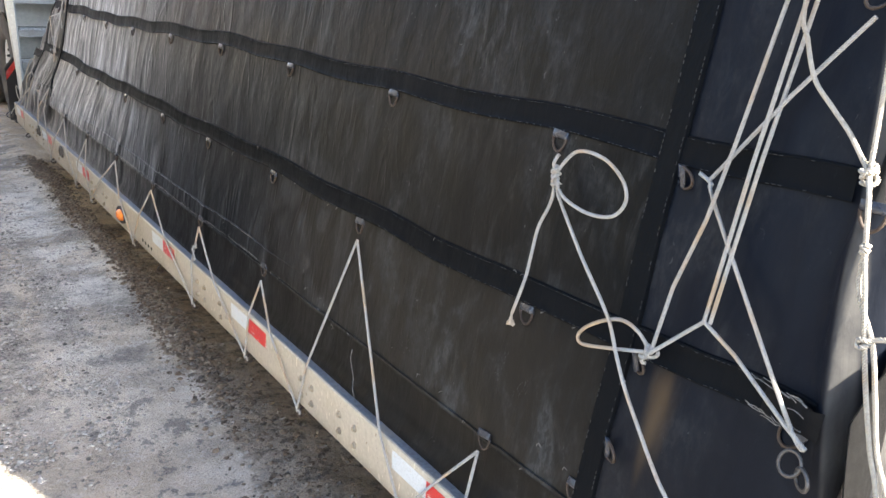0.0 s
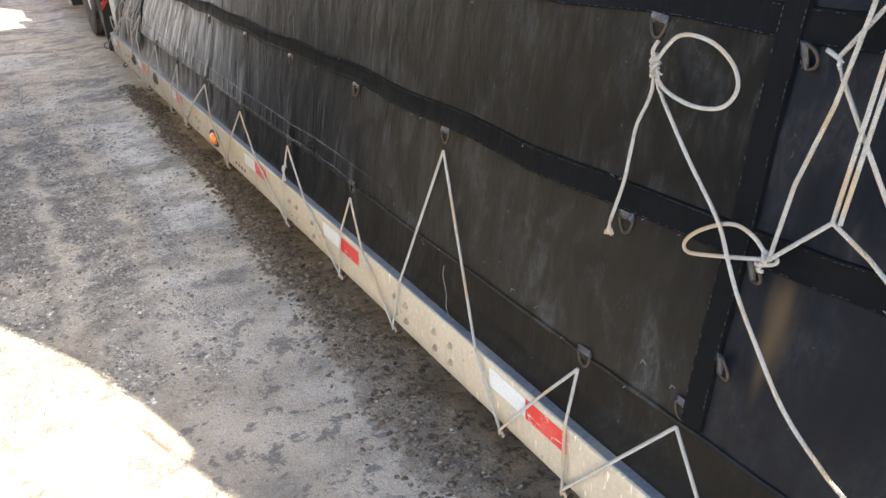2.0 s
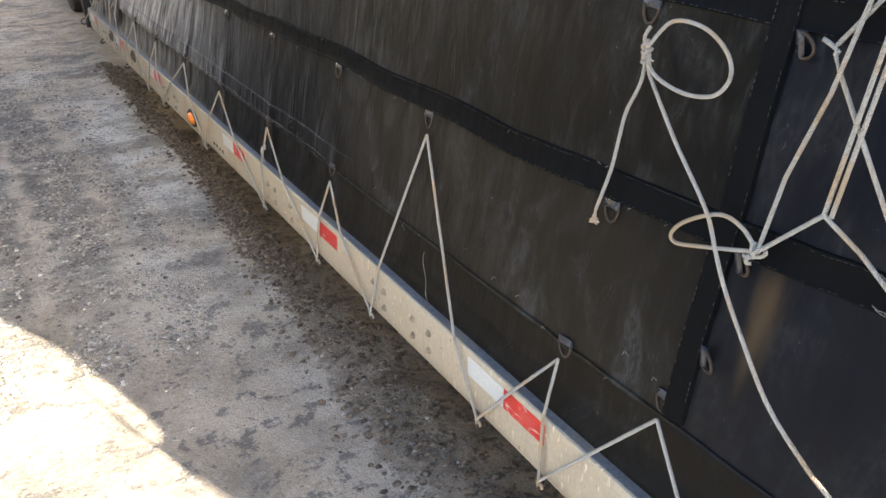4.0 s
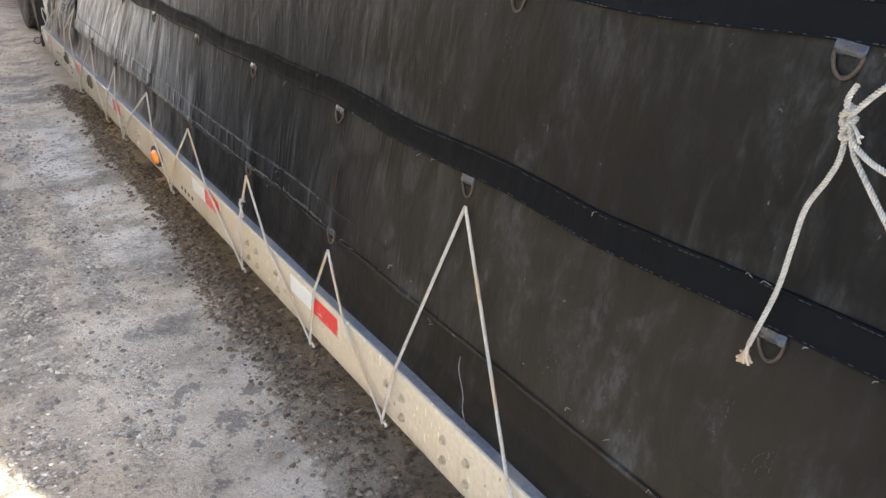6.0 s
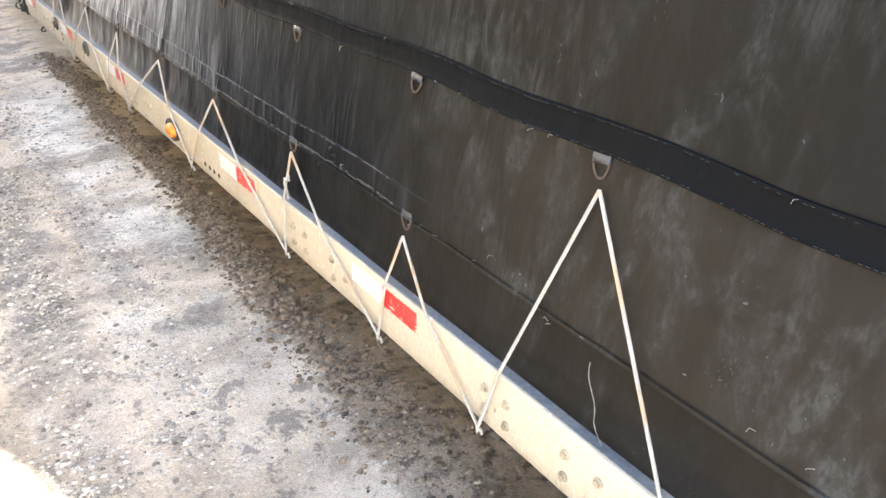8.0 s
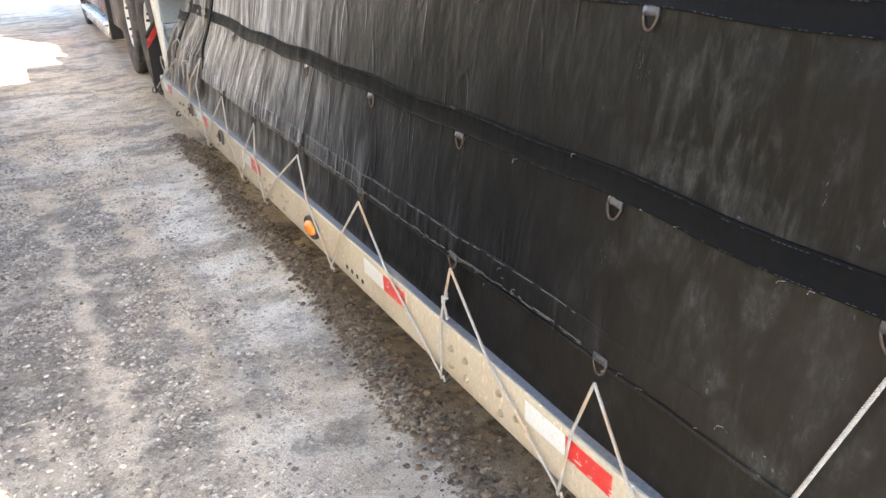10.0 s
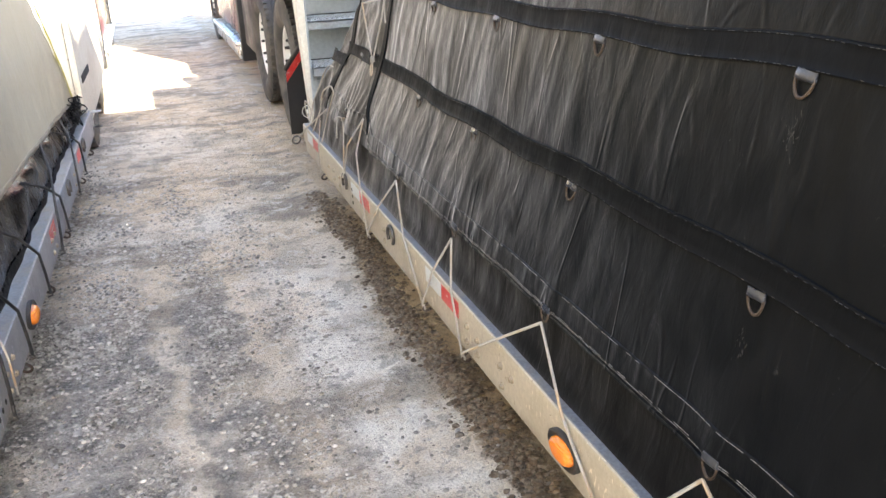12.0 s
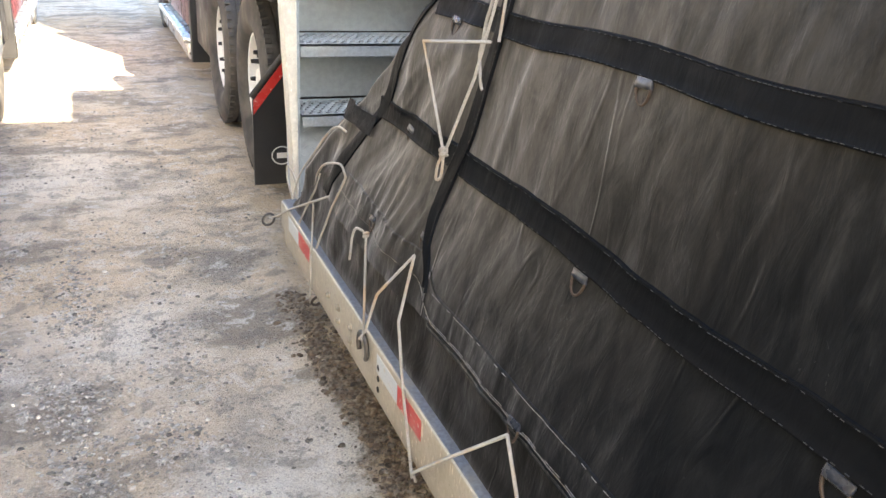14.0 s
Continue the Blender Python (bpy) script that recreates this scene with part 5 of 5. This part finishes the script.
# crossed ropes at the rear corner
k1 = near(0.897, 1.004, 0.030)
small = [k1, near(0.93, 1.030, 0.035), near(0.975, 1.034, 0.035), near(1.030, 1.005, 0.035), near(1.058, 0.975, 0.032), near(1.045, 0.962, 0.032), near(0.99, 0.977, 0.035), near(0.93, 0.995, 0.034), k1]
fork = near(0.812, 1.090, 0.035)
low = near(0.605, 0.978, 0.03)
rope_thing("corner_rope", "white ropes crossed and knotted between the rear corner rings",
           [(small, False), (knot_points(k1, 0.0145, (0, 1, 0.2), 2, 3), False), (knot_points(k1 + Vector((0, 0.012, -0.012)), 0.013, (0, 0.5, 1), 2, 4), False),
            ([k1, near(0.888, 1.118), near(0.860, 1.238), near(0.846, 1.355), near(0.825, 1.571), near(0.80, 1.78)], True),
            ([k1, fork], True), ([fork, near(0.805, 1.34, 0.034), near(0.792, 1.575, 0.034), near(0.78, 1.78, 0.034)], True),
            ([fork + Vector((0, -0.011, 0)), near(0.797, 1.34, 0.026), near(0.781, 1.575, 0.026), near(0.768, 1.78, 0.026)], True),
            ([fork, near(0.749, 1.059), near(0.64, 0.995), low], True),
            ([near(0.905, 1.300, 0.015), near(0.874, 1.290, 0.022), near(0.862, 1.27, 0.026), near(0.724, 1.104), near(0.628, 0.990), low], False),
            ([near(0.880, 1.296, 0.02), near(0.778, 1.441, 0.028), near(0.690, 1.556, 0.028)], True)])
top = near(0.800, 1.78, 0.04)
k2 = near(0.630, 1.360, 0.040)
fall = [Vector(p) for p in ((0.992, 0.606, 1.340), (0.975, 0.588, 1.278), (0.970, 0.574, 1.223), (0.970, 0.561, 1.161), (0.970, 0.544, 1.092), (0.970, 0.523, 1.020), (0.970, 0.502, 0.960), (0.968, 0.485, 0.860), (0.965, 0.480, 0.720), (0.960, 0.485, 0.560))]
beside = [fall[1]] + [p + Vector((0.002, (0.009 if i < 1 else -0.010) + 0.004 * math.sin(3.0 * i), 0)) for i, p in enumerate(fall[2:])]
rope_thing("corner_rope", "slack white rope hanging from the rear corner ring",
           [([top, near(0.789, 1.572, 0.042), near(0.769, 1.519, 0.042), near(0.742, 1.469, 0.042), near(0.706, 1.435, 0.040), near(0.671, 1.404, 0.038), k2], False),
            (knot_points(k2, 0.018, (0, 0.3, 1), 3, 6), False), ([k2] + fall, False), (beside, False), (knot_points(fall[1], 0.008, (0, 0, 1), 2, 11), False), ([near(0.662, 1.585, 0.03), near(0.650, 1.50, 0.038), near(0.634, 1.40, 0.042), k2], True), (knot_points(fall[3], 0.014, (0, 0, 1), 2, 8), False),
            ([fall[3], fall[3] + Vector((0.004, -0.022, 0.010)), fall[3] + Vector((0.010, -0.050, 0.012)), fall[3] + Vector((0.020, -0.085, -0.010))], False)], ROPE_DIRTY)

# ropes at the front end
def laid(pairs, out=0.012):
    """Along the cloth through (y, z) points, taut but never under a fold."""
    pts = []
    for (y0, z0), (y1, z1) in zip(pairs, pairs[1:]):
        n = max(2, int(math.hypot(y1 - y0, z1 - z0) / 0.02))
        for i in range(n):
            f = i / n
            pts.append(near(y0 + (y1 - y0) * f, z0 + (z1 - z0) * f, out))
    return pts + [near(*pairs[-1], out)]


fk = near(5.985, 0.990, 0.036)
rope_thing("front_rope", "white rope knotted at the front band of the tarpaulin",
           [([near(6.213, 1.190, 0.042), near(5.888, 1.236, 0.036)], True), ([near(6.213, 1.192, 0.042), fk], True), (laid([(5.985, 0.990), (5.925, 1.16), (5.90, 1.38), (5.88, 1.6)], 0.034), False),
            (laid([(5.94, 1.36), (5.955, 1.27), (5.950, 1.20), (5.920, 1.155), (5.905, 1.140)], 0.022), False), (laid([(5.905, 1.34), (5.888, 1.236)], 0.018), False),
            (knot_points(fk, 0.014, (0, 0.3, 1), 3, 9), False), ([fk, fk + Vector((-0.006, 0.014, -0.03)), fk + Vector((-0.008, 0.016, -0.062)), fk + Vector((-0.006, -0.006, -0.048)), fk], False)])
arch = [(0.886, 6.705, 0.340), (0.888, 6.703, 0.470), (0.893, 6.705, 0.506), (0.935, 6.86, 0.555), (0.952, 6.91, 0.610), (0.955, 6.875, 0.680), (0.955, 6.80, 0.730), (0.956, 6.71, 0.762), (0.957, 6.61, 0.785), (0.957, 6.560, 0.764)]
tangle = [(arch, False), ([arch[-1], (0.930, 6.62, 0.650), (0.906, 6.70, 0.500)], True),
          ([(0.955, 6.655, 0.684), (0.903, 7.06, 0.501), (0.889, 7.20, 0.430), (0.885, 7.31, 0.385)], True),
          ([(0.906, 6.93, 0.500), (0.930, 6.92, 0.560), (0.950, 6.87, 0.640), (0.953, 6.84, 0.690)], False),
          ([(0.985, 6.66, 0.868), (0.985, 6.74, 0.862), (0.980, 6.84, 0.820), (0.965, 7.00, 0.700), (0.955, 7.13, 0.600), (0.935, 7.16, 0.502)], False),
          ([(0.935, 7.16, 0.502), (0.925, 7.19, 0.560), (0.930, 7.21, 0.610), (0.950, 7.17, 0.560), (0.940, 7.10, 0.510)], False)]
tangle = [([Vector(p) for p in pts], taut) for pts, taut in tangle]
rope_thing("front_rope", "slack white rope looped at the front corner of the deck", tangle, ROPE_DIRTY, 0.0036)
ring = tube([(0.878 + 0.024 * math.cos(a), 7.325 + 0.010 * math.cos(a), 0.372 + 0.022 * math.sin(a)) for a in [2 * math.pi * k / 18 for k in range(18)]], 0.0045, 7, closed=True)
tagged(part("steel_ring", ring, IRON, None, "", 180), "dark steel ring hooked on the front rope", "ring")


# ---------------------------------------------------------------- the other trailer's covers
def left_point(x, y, z):
    return LEFT.matrix_basis @ Vector((x, y - 1.0, z))


def left_hem(y):
    return 0.735 - 0.050 * (y - 5.3)


def left_tarps():
    """Points are in the aisle's lengths; x runs from the rail into the load."""
    t = thing("load_tarp", "glossy black vinyl cover tucked behind the pale rail", "tarpaulin")
    rows = []
    for j in range(22):
        v = j / 21
        row = []
        for i in range(520):
            y = 2.1 + 6.0 * i / 519
            fold = max(0.0, 1 - 2.2 * abs(noise.noise(((y + 0.35 * v) * 2.6, v * 0.9, 3.0))))
            x = -0.045 - 0.065 * v + 0.060 * fold * v * (1 - 0.5 * v) + 0.012 * noise.noise((y * 6, v * 3, 1.0))
            z = 0.498 + v * (left_hem(y) - 0.498 + 0.10)
            row.append(left_point(min(x, -0.030 - 0.065 * smooth01(0.42, 0.66, v)), y, z))
        rows.append(row)
    part("cover", sheet(rows), TARP_GLOSS, t, smooth=180)
    edge = [[p + Vector((0.004, 0, 0)) for p in rows[0]], [p + Vector((0.007, 0, 0.002)) for p in rows[1]], [p + Vector((0.004, 0, 0)) for p in rows[2]]]
    part("edge_hem", sheet(edge), WEBBING, t, "folded black hem along the rail", 180)
    b = thing("load_tarp", "sunlit plain beige vinyl tarpaulin with a bound lower hem", "tarpaulin")
    rows, hem = [], []

    def face(y, z, out=0.0):
        k = z - left_hem(y)
        x = -0.070 - 0.10 * k + 0.012 * noise.noise((y * 1.6, z * 1.8, 5.0)) + 0.006 * max(0, 1 - 2 * abs(noise.noise(((y - z) * 5, z, 8.0)))) + out
        return left_point(x, y, z)
    ends = lambda z: 8.06 - 0.55 * min(max((z - 0.6) / 0.6, 0), 1.6)
    for j in range(60):
        v = (j / 59) ** 1.4
        rows.append([face(2.1 + (ends(left_hem(8) + v * 1.9) - 2.1) * i / 360, left_hem(2.1 + (ends(left_hem(8) + v * 1.9) - 2.1) * i / 360) + v * 1.9) for i in range(361)])
    part("side_panel", sheet(rows), BEIGE, b, smooth=180)
    for v in (0, 0.2, 0.8, 1):
        hem.append([face(2.1 + 5.9 * i / 300, left_hem(2.1 + 5.9 * i / 300) - 0.008 + 0.020 * v, 0.003 + 0.003 * (0 < v < 1)) for i in range(301)])
    part("hem_band", sheet(hem), HEM, b, "narrow tan bound hem", 180)
    rows = [[face(7.95 - 0.6 * (z - 0.62) + d, z, 0.010) for d in (-0.03, -0.01, 0.01, 0.03)] for z in [0.62 + 0.05 * k for k in range(20)]]
    part("edge_webbing", sheet(rows), YELLOW, b, "faded yellow webbing edge", 60)
    top = bmesh.new()
    box((-2.35, 1.1, 2.52), (-0.26, 7.2, 2.56), 0.0, top)
    m = Matrix.Translation((0, -1.0, 0))
    bmesh.ops.transform(top, matrix=LEFT.matrix_basis @ m, verts=top.verts)
    part("top_panel", top, BEIGE, b)
    # rubber straps down to the rail
    for k, (y, dy) in enumerate(((4.85, 0.04), (5.15, -0.1), (5.62, -0.12), (6.15, 0.18), (6.30, -0.15), (6.95, 0.14), (7.25, -0.10))):
        a, c = left_point(-0.060, y + dy * 2.2, left_hem(y) - 0.02), left_point(0.010, y, 0.505)
        d = left_point(0.012, y - dy * 0.35, 0.345)
        bm = tube([a, a.lerp(c, 0.5) + Vector((0.012, 0, 0.01)), c, c.lerp(d, 0.5) + Vector((0.002, 0, 0)), d], 0.0052, 6)
        strap = part("rubber_strap", bm, RUBBER, None, "", 180)
        tagged(strap, "black rubber tie-down strap hooked under the pale rail", "strap", "rubber straps")
        hk = part("hook", tube([d + Vector((0, 0, 0.03)), d, d + Vector((0.006, 0, -0.012)), d + Vector((-0.012, 0, -0.016))], 0.004, 6), IRON, strap, "bent steel hook", 180)
    pts = [left_point(-0.05, 5.02, 0.72), left_point(-0.01, 4.97, 0.66), left_point(0.0, 4.92, 0.60), left_point(-0.02, 4.86, 0.57), left_point(-0.03, 4.80, 0.60), left_point(-0.015, 4.84, 0.64)]
    rope_thing("slack_rope", "slack white rope hanging below the beige tarpaulin", [(pts, False), ([left_point(-0.03, 4.95, 0.58), left_point(0.012, 4.9, 0.505), left_point(0.012, 4.92, 0.36)], False)])


TARP_GLOSS = tarp_material("glossy_black_vinyl", (0.0025, 0.0027, 0.004), (0.009, 0.009, 0.0095), (0.004, 0.004, 0.0045), 0.16, 0.2, None, 0.09)
left_tarps()


# ---------------------------------------------------------------- trucks
def tyre_mesh():
    """A worn dual tyre, axis along x, outer face at x = 0, with tread blocks."""
    prof = [(0.060, 0.285), (0.030, 0.300), (0.010, 0.335), (0.0, 0.385), (0.004, 0.440), (0.014, 0.485), (0.030, 0.508), (0.050, 0.516)]
    groove = []
    for x in (0.085, 0.135, 0.185):
        groove += [(x - 0.008, 0.518), (x - 0.006, 0.505), (x + 0.006, 0.505), (x + 0.008, 0.518)]
    prof = prof + groove + [(0.28 - a, b) for a, b in reversed(prof)]
    bm = bmesh.new()
    n = 72
    rings = []
    for i in range(n):
        a = 2 * math.pi * i / n
        rings.append([bm.verts.new((x, r * math.cos(a), r * math.sin(a))) for x, r in prof])
    for i in range(n):
        r0, r1 = rings[i], rings[(i + 1) % n]
        for k in range(len(prof) - 1):
            bm.faces.new((r0[k], r0[k + 1], r1[k + 1], r1[k]))
    for i in range(60):
        a = 2 * math.pi * i / 60
        for x in (0.035, 0.245):
            b = box((x - 0.018, -0.016, 0.506), (x + 0.018, 0.016, 0.522), 0.002)
            bmesh.ops.transform(b, matrix=Matrix.Rotation(a, 4, "X"), verts=b.verts)
            join(b, bm)
    bmesh.ops.recalc_face_normals(bm, faces=bm.faces)
    return mesh_from(bm, "tyre", TYRE, 35)


def rim_mesh(dish):
    """A steel disc wheel; dish: how deep its middle lies."""
    prof = [(0.055, 0.290), (0.045, 0.287), (0.047, 0.272), (0.09, 0.262), (dish, 0.252), (dish + 0.012, 0.215), (dish + 0.008, 0.150), (dish - 0.004, 0.142), (dish - 0.01, 0.10), (dish - 0.075, 0.088), (dish - 0.082, 0.0)]
    bm = bmesh.new()
    n = 40
    rings = [[bm.verts.new((x, r * math.cos(2 * math.pi * i / n), r * math.sin(2 * math.pi * i / n))) for x, r in prof[:-1]] for i in range(n)]
    for i in range(n):
        r0, r1 = rings[i], rings[(i + 1) % n]
        for k in range(len(prof) - 2):
            bm.faces.new((r0[k], r0[k + 1], r1[k + 1], r1[k]))
    bm.faces.new([r[-1] for r in rings])
    bmesh.ops.recalc_face_normals(bm, faces=bm.faces)
    return mesh_from(bm, "rim", WHITE_PAINT, 40)


def nut_mesh(dish):
    return mesh_from(cylinder((dish + 0.01, 0, 0), (dish - 0.090, 0, 0), 0.020, 6, r2=0.011), "wheel_nut", RUBBER, 30)


TYRE_ME, RIM_ME, NUT_ME = tyre_mesh(), rim_mesh(0.13), nut_mesh(0.13)
RIM_FLAT, NUT_FLAT = rim_mesh(0.09), nut_mesh(0.09)


def wheel(parent, x, y, z, s, dual=True, steer=False):
    w = new("wheel")
    w.parent = parent
    w.matrix_basis = Matrix.Translation((x, y, z)) @ (Matrix.Identity(4) if s > 0 else Matrix.Rotation(math.pi, 4, "Z"))
    part("tyre", TYRE_ME, None, w, "dusty black truck tyre")
    part("rim", RIM_FLAT if steer else RIM_ME, None, w, "pale dusty steel rim")
    for k in range(10):
        a = 2 * math.pi * k / 10
        part("wheel_nut", NUT_FLAT if steer else NUT_ME, None, w).location = (0, 0.178 * math.cos(a), 0.178 * math.sin(a))
    if dual:
        part("inner_tyre", TYRE_ME, None, w).location.x = 0.33
    return w


def truck(s, x0, y0, paint, label):
    """A tractor; x runs from its aisle side inwards (s), y0 is its rear axle."""
    t = thing("truck", label, "truck", "parked trucks", at=Matrix.Translation((x0, y0, 0)))

    def bx(name, a, b, mat, lab="", bevel=0.01):
        (xa, ya, za), (xb, yb, zb) = a, b
        lo, hi = sorted((s * xa, s * xb))
        return part(name, box((lo, ya, za), (hi, yb, zb), bevel, segments=2), mat, t, lab, 40)
    for y in (0.0, 1.32):
        wheel(t, 0.0, y, 0.520, s)
        wheel(t, s * 2.36, y, 0.520, -s)
    for x in (0.0, 2.36):
        wheel(t, s * (x if not x else 2.36), 6.25, 0.520, s if not x else -s, False, True)
    for x in (0.78, 1.50):
        bx("frame_rail", (x, -0.75, 0.72), (x + 0.08, 7.0, 1.00), FRAME)
    bx("fifth_wheel", (0.75, 0.3, 1.02), (1.62, 1.25, 1.20), FRAME, "greasy steel coupling plate")
    for y in (0.0, 1.32):
        bx("axle", (0.3, y - 0.07, 0.45), (2.06, y + 0.07, 0.59), FRAME)
    # cab and sleeper
    bx("sleeper", (0.02, 3.05, 0.95), (2.34, 4.60, 3.30), paint, "glossy painted sleeper cab", 0.05)
    bx("cab", (0.08, 4.60, 0.75), (2.28, 5.75, 2.60), paint, "glossy painted cab", 0.05)
    bx("bonnet", (0.25, 5.75, 0.75), (2.11, 7.25, 1.75), paint, "glossy painted bonnet", 0.08)
    bx("door", (0.065, 4.70, 0.80), (0.085, 5.60, 2.50), paint, "painted cab door", 0.008)
    bx("side_window", (0.055, 4.80, 1.75), (0.070, 5.50, 2.38), GLASS_DARK)
    bx("fairing", (0.02, 3.05, 0.40), (0.10, 5.60, 0.98), paint, "glossy painted side fairing", 0.01)
    bx("rear_panel", (-0.01, 2.80, 0.16), (0.60, 2.93, 1.8), FLAP_RUBBER, "black panel behind the cab")
    # Added box whose shadow trims the sun patch on the ground
    bx("sun_block_box", (0.03, 1.87, 0.34), (0.55, 2.72, 0.90), FLAP_RUBBER, "plain black box added behind the cab to block sun", 0.02)
    bx("step_board", (-0.06, 2.95, 0.300), (0.20, 5.65, 0.345), ALU, "polished aluminium step board with ribs", 0.006)
    for k in range(5):
        bx("step_rib", (-0.045 + 0.045 * k, 2.98, 0.345), (-0.030 + 0.045 * k, 5.62, 0.352), ALU, "", 0.002)
    bx("step_skirt", (-0.02, 2.97, 0.16), (0.02, 5.62, 0.30), ALU, "polished aluminium skirt")
    bx("fuel_tank", (0.10, 3.2, 0.30), (0.62, 4.9, 0.90), ALU, "polished aluminium tank", 0.12)
    bx("grab_rail", (0.0, 2.98, 1.0), (0.03, 3.01, 2.2), STEEL, "", 0.005)
    bx("mirror", (-0.30, 5.72, 1.8), (-0.12, 5.78, 2.3), paint, "door mirror", 0.02)
    bx("bumper", (0.05, 7.25, 0.32), (2.31, 7.42, 0.75), ALU, "polished bumper", 0.03)
    # mud flaps with a slanted red top strip
    for x in (-0.085, 1.86) if s > 0 else (1.86,):
        prof = [(x, 0.125), (x + 0.60, 0.125), (x + 0.60, 1.02), (x + 0.28, 0.92), (x + 0.0, 0.565)]
        bm = bmesh.new()
        vs = [bm.verts.new((s * a, -0.60, b)) for a, b in prof]
        vb = [bm.verts.new((s * a, -0.588, b)) for a, b in prof]
        bm.faces.new(vs)
        bm.faces.new(list(reversed(vb)))
        for i in range(5):
            j = (i + 1) % 5
            bm.faces.new((vs[i], vs[j], vb[j], vb[i]))
        bmesh.ops.recalc_face_normals(bm, faces=bm.faces)
        flap = part("mud_flap", bm, FLAP_RUBBER, t, "black rubber mud flap with a slanted red strip")
        bm = bmesh.new()
        st = [(x + 0.004, 0.560), (x + 0.275, 0.905), (x + 0.275, 0.838), (x + 0.004, 0.492)]
        f0 = [bm.verts.new((s * a, -0.604, b)) for a, b in st]
        f1 = [bm.verts.new((s * a, -0.6005, b)) for a, b in st]
        bm.faces.new(f0)
        for i in range(4):
            j = (i + 1) % 4
            bm.faces.new((f0[i], f0[j], f1[j], f1[i]))
        bmesh.ops.recalc_face_normals(bm, faces=bm.faces)
        part("red_strip", bm, TAPE_RED, flap, "bright red reflective strip")
        oval = tube([(s * (x + 0.140 + 0.050 * math.cos(a)), -0.601, 0.276 + 0.046 * math.sin(a)) for a in [2 * math.pi * k / 28 for k in range(28)]], 0.003, 6, closed=True)
        part("oval_mark", oval, WHITE_PAINT, flap, "pale oval outline printed on the flap", 180)
        part("oval_bar", box((min(s * (x + 0.115), s * (x + 0.165)), -0.603, 0.262), (max(s * (x + 0.115), s * (x + 0.165)), -0.600, 0.290), 0.0), WHITE_PAINT, flap)
        part("hanger", tube([(s * (x - 0.004), -0.59, 0.575), (s * (x + 0.28), -0.59, 0.935), (s * (x + 0.75), -0.58, 1.0)], 0.016, 8), FRAME, flap, "black flap hanger", 180)
    return t


truck(1, 1.115, 9.10, MAROON, "maroon truck with aluminium step, dusty dual wheels and black mud flaps")
truck(-1, -0.28, 9.40, MAROON, "maroon truck with polished steps parked ahead of the beige load")


def left_gooseneck():
    """The raised front of the other trailer: a tall pale side panel with a slot."""
    def q(x0, x1, y0, y1, z0, z1, bevel=0.004):
        return box((min(x0, x1), y0, z0), (max(x0, x1), y1, z1), bevel)
    t = LEFT
    y = 7.18
    def plate(x0, x1, outline, name, mat, label=""):
        bm = bmesh.new()
        a = [bm.verts.new((x0, u, v)) for u, v in outline]
        b = [bm.verts.new((x1, u, v)) for u, v in outline]
        bm.faces.new(a)
        bm.faces.new(b[::-1])
        n = len(outline)
        for i in range(n):
            bm.faces.new((a[i], a[(i + 1) % n], b[(i + 1) % n], b[i]))
        bmesh.ops.recalc_face_normals(bm, faces=bm.faces)
        return part(name, bm, mat, t, label)
    plate(-0.012, -0.045, [(7.02, 0.53), (7.30, 0.40), (8.4, 0.43), (9.08, 0.53), (9.2, 0.57), (9.2, 1.9), (7.02, 1.9)], "gooseneck_panel", POST, "tall cream-painted side panel, sunlit")
    part("bulkhead_plate", q(-0.05, -0.75, 7.03, 7.055, 0.56, 1.9), POST, t, "pale bulkhead plate behind the tarp end")
    part("panel_edge", q(-0.004, -0.05, 9.2, 9.25, 0.58, 1.9), RUBBER, t, "black rubber edge strip")
    part("corner_block", q(-0.02, -0.20, 7.30, 7.42, 0.30, 0.46), RUBBER, t, "black rubber block")
    part("slot", q(-0.006, -0.014, 7.15, 7.65, 0.66, 0.71), HOLE, t)
    # bunched cords and cloth where the cover ends
    rk = random.Random(5)
    bundle = bmesh.new()
    for k in range(22):
        c = Vector((-0.055 + 0.03 * rk.random(), 6.30 + 0.65 * rk.random(), 0.535 + 0.07 * rk.random()))
        pts = [c + Vector((rk.uniform(-0.03, 0.035), rk.uniform(-0.12, 0.12), rk.uniform(-0.035, 0.055))) for _ in range(4)]
        tube(curve_through(pts, 0.012), 0.0036, 5, bm=bundle)
    part("cord_tangle", bundle, WEBBING, t, "bunched black cords where the cover ends", 180)
    part("gooseneck_deck", q(-0.05, -2.5, y + 0.1, y + 3.2, 1.40, 1.56), FRAME, t)


left_gooseneck()
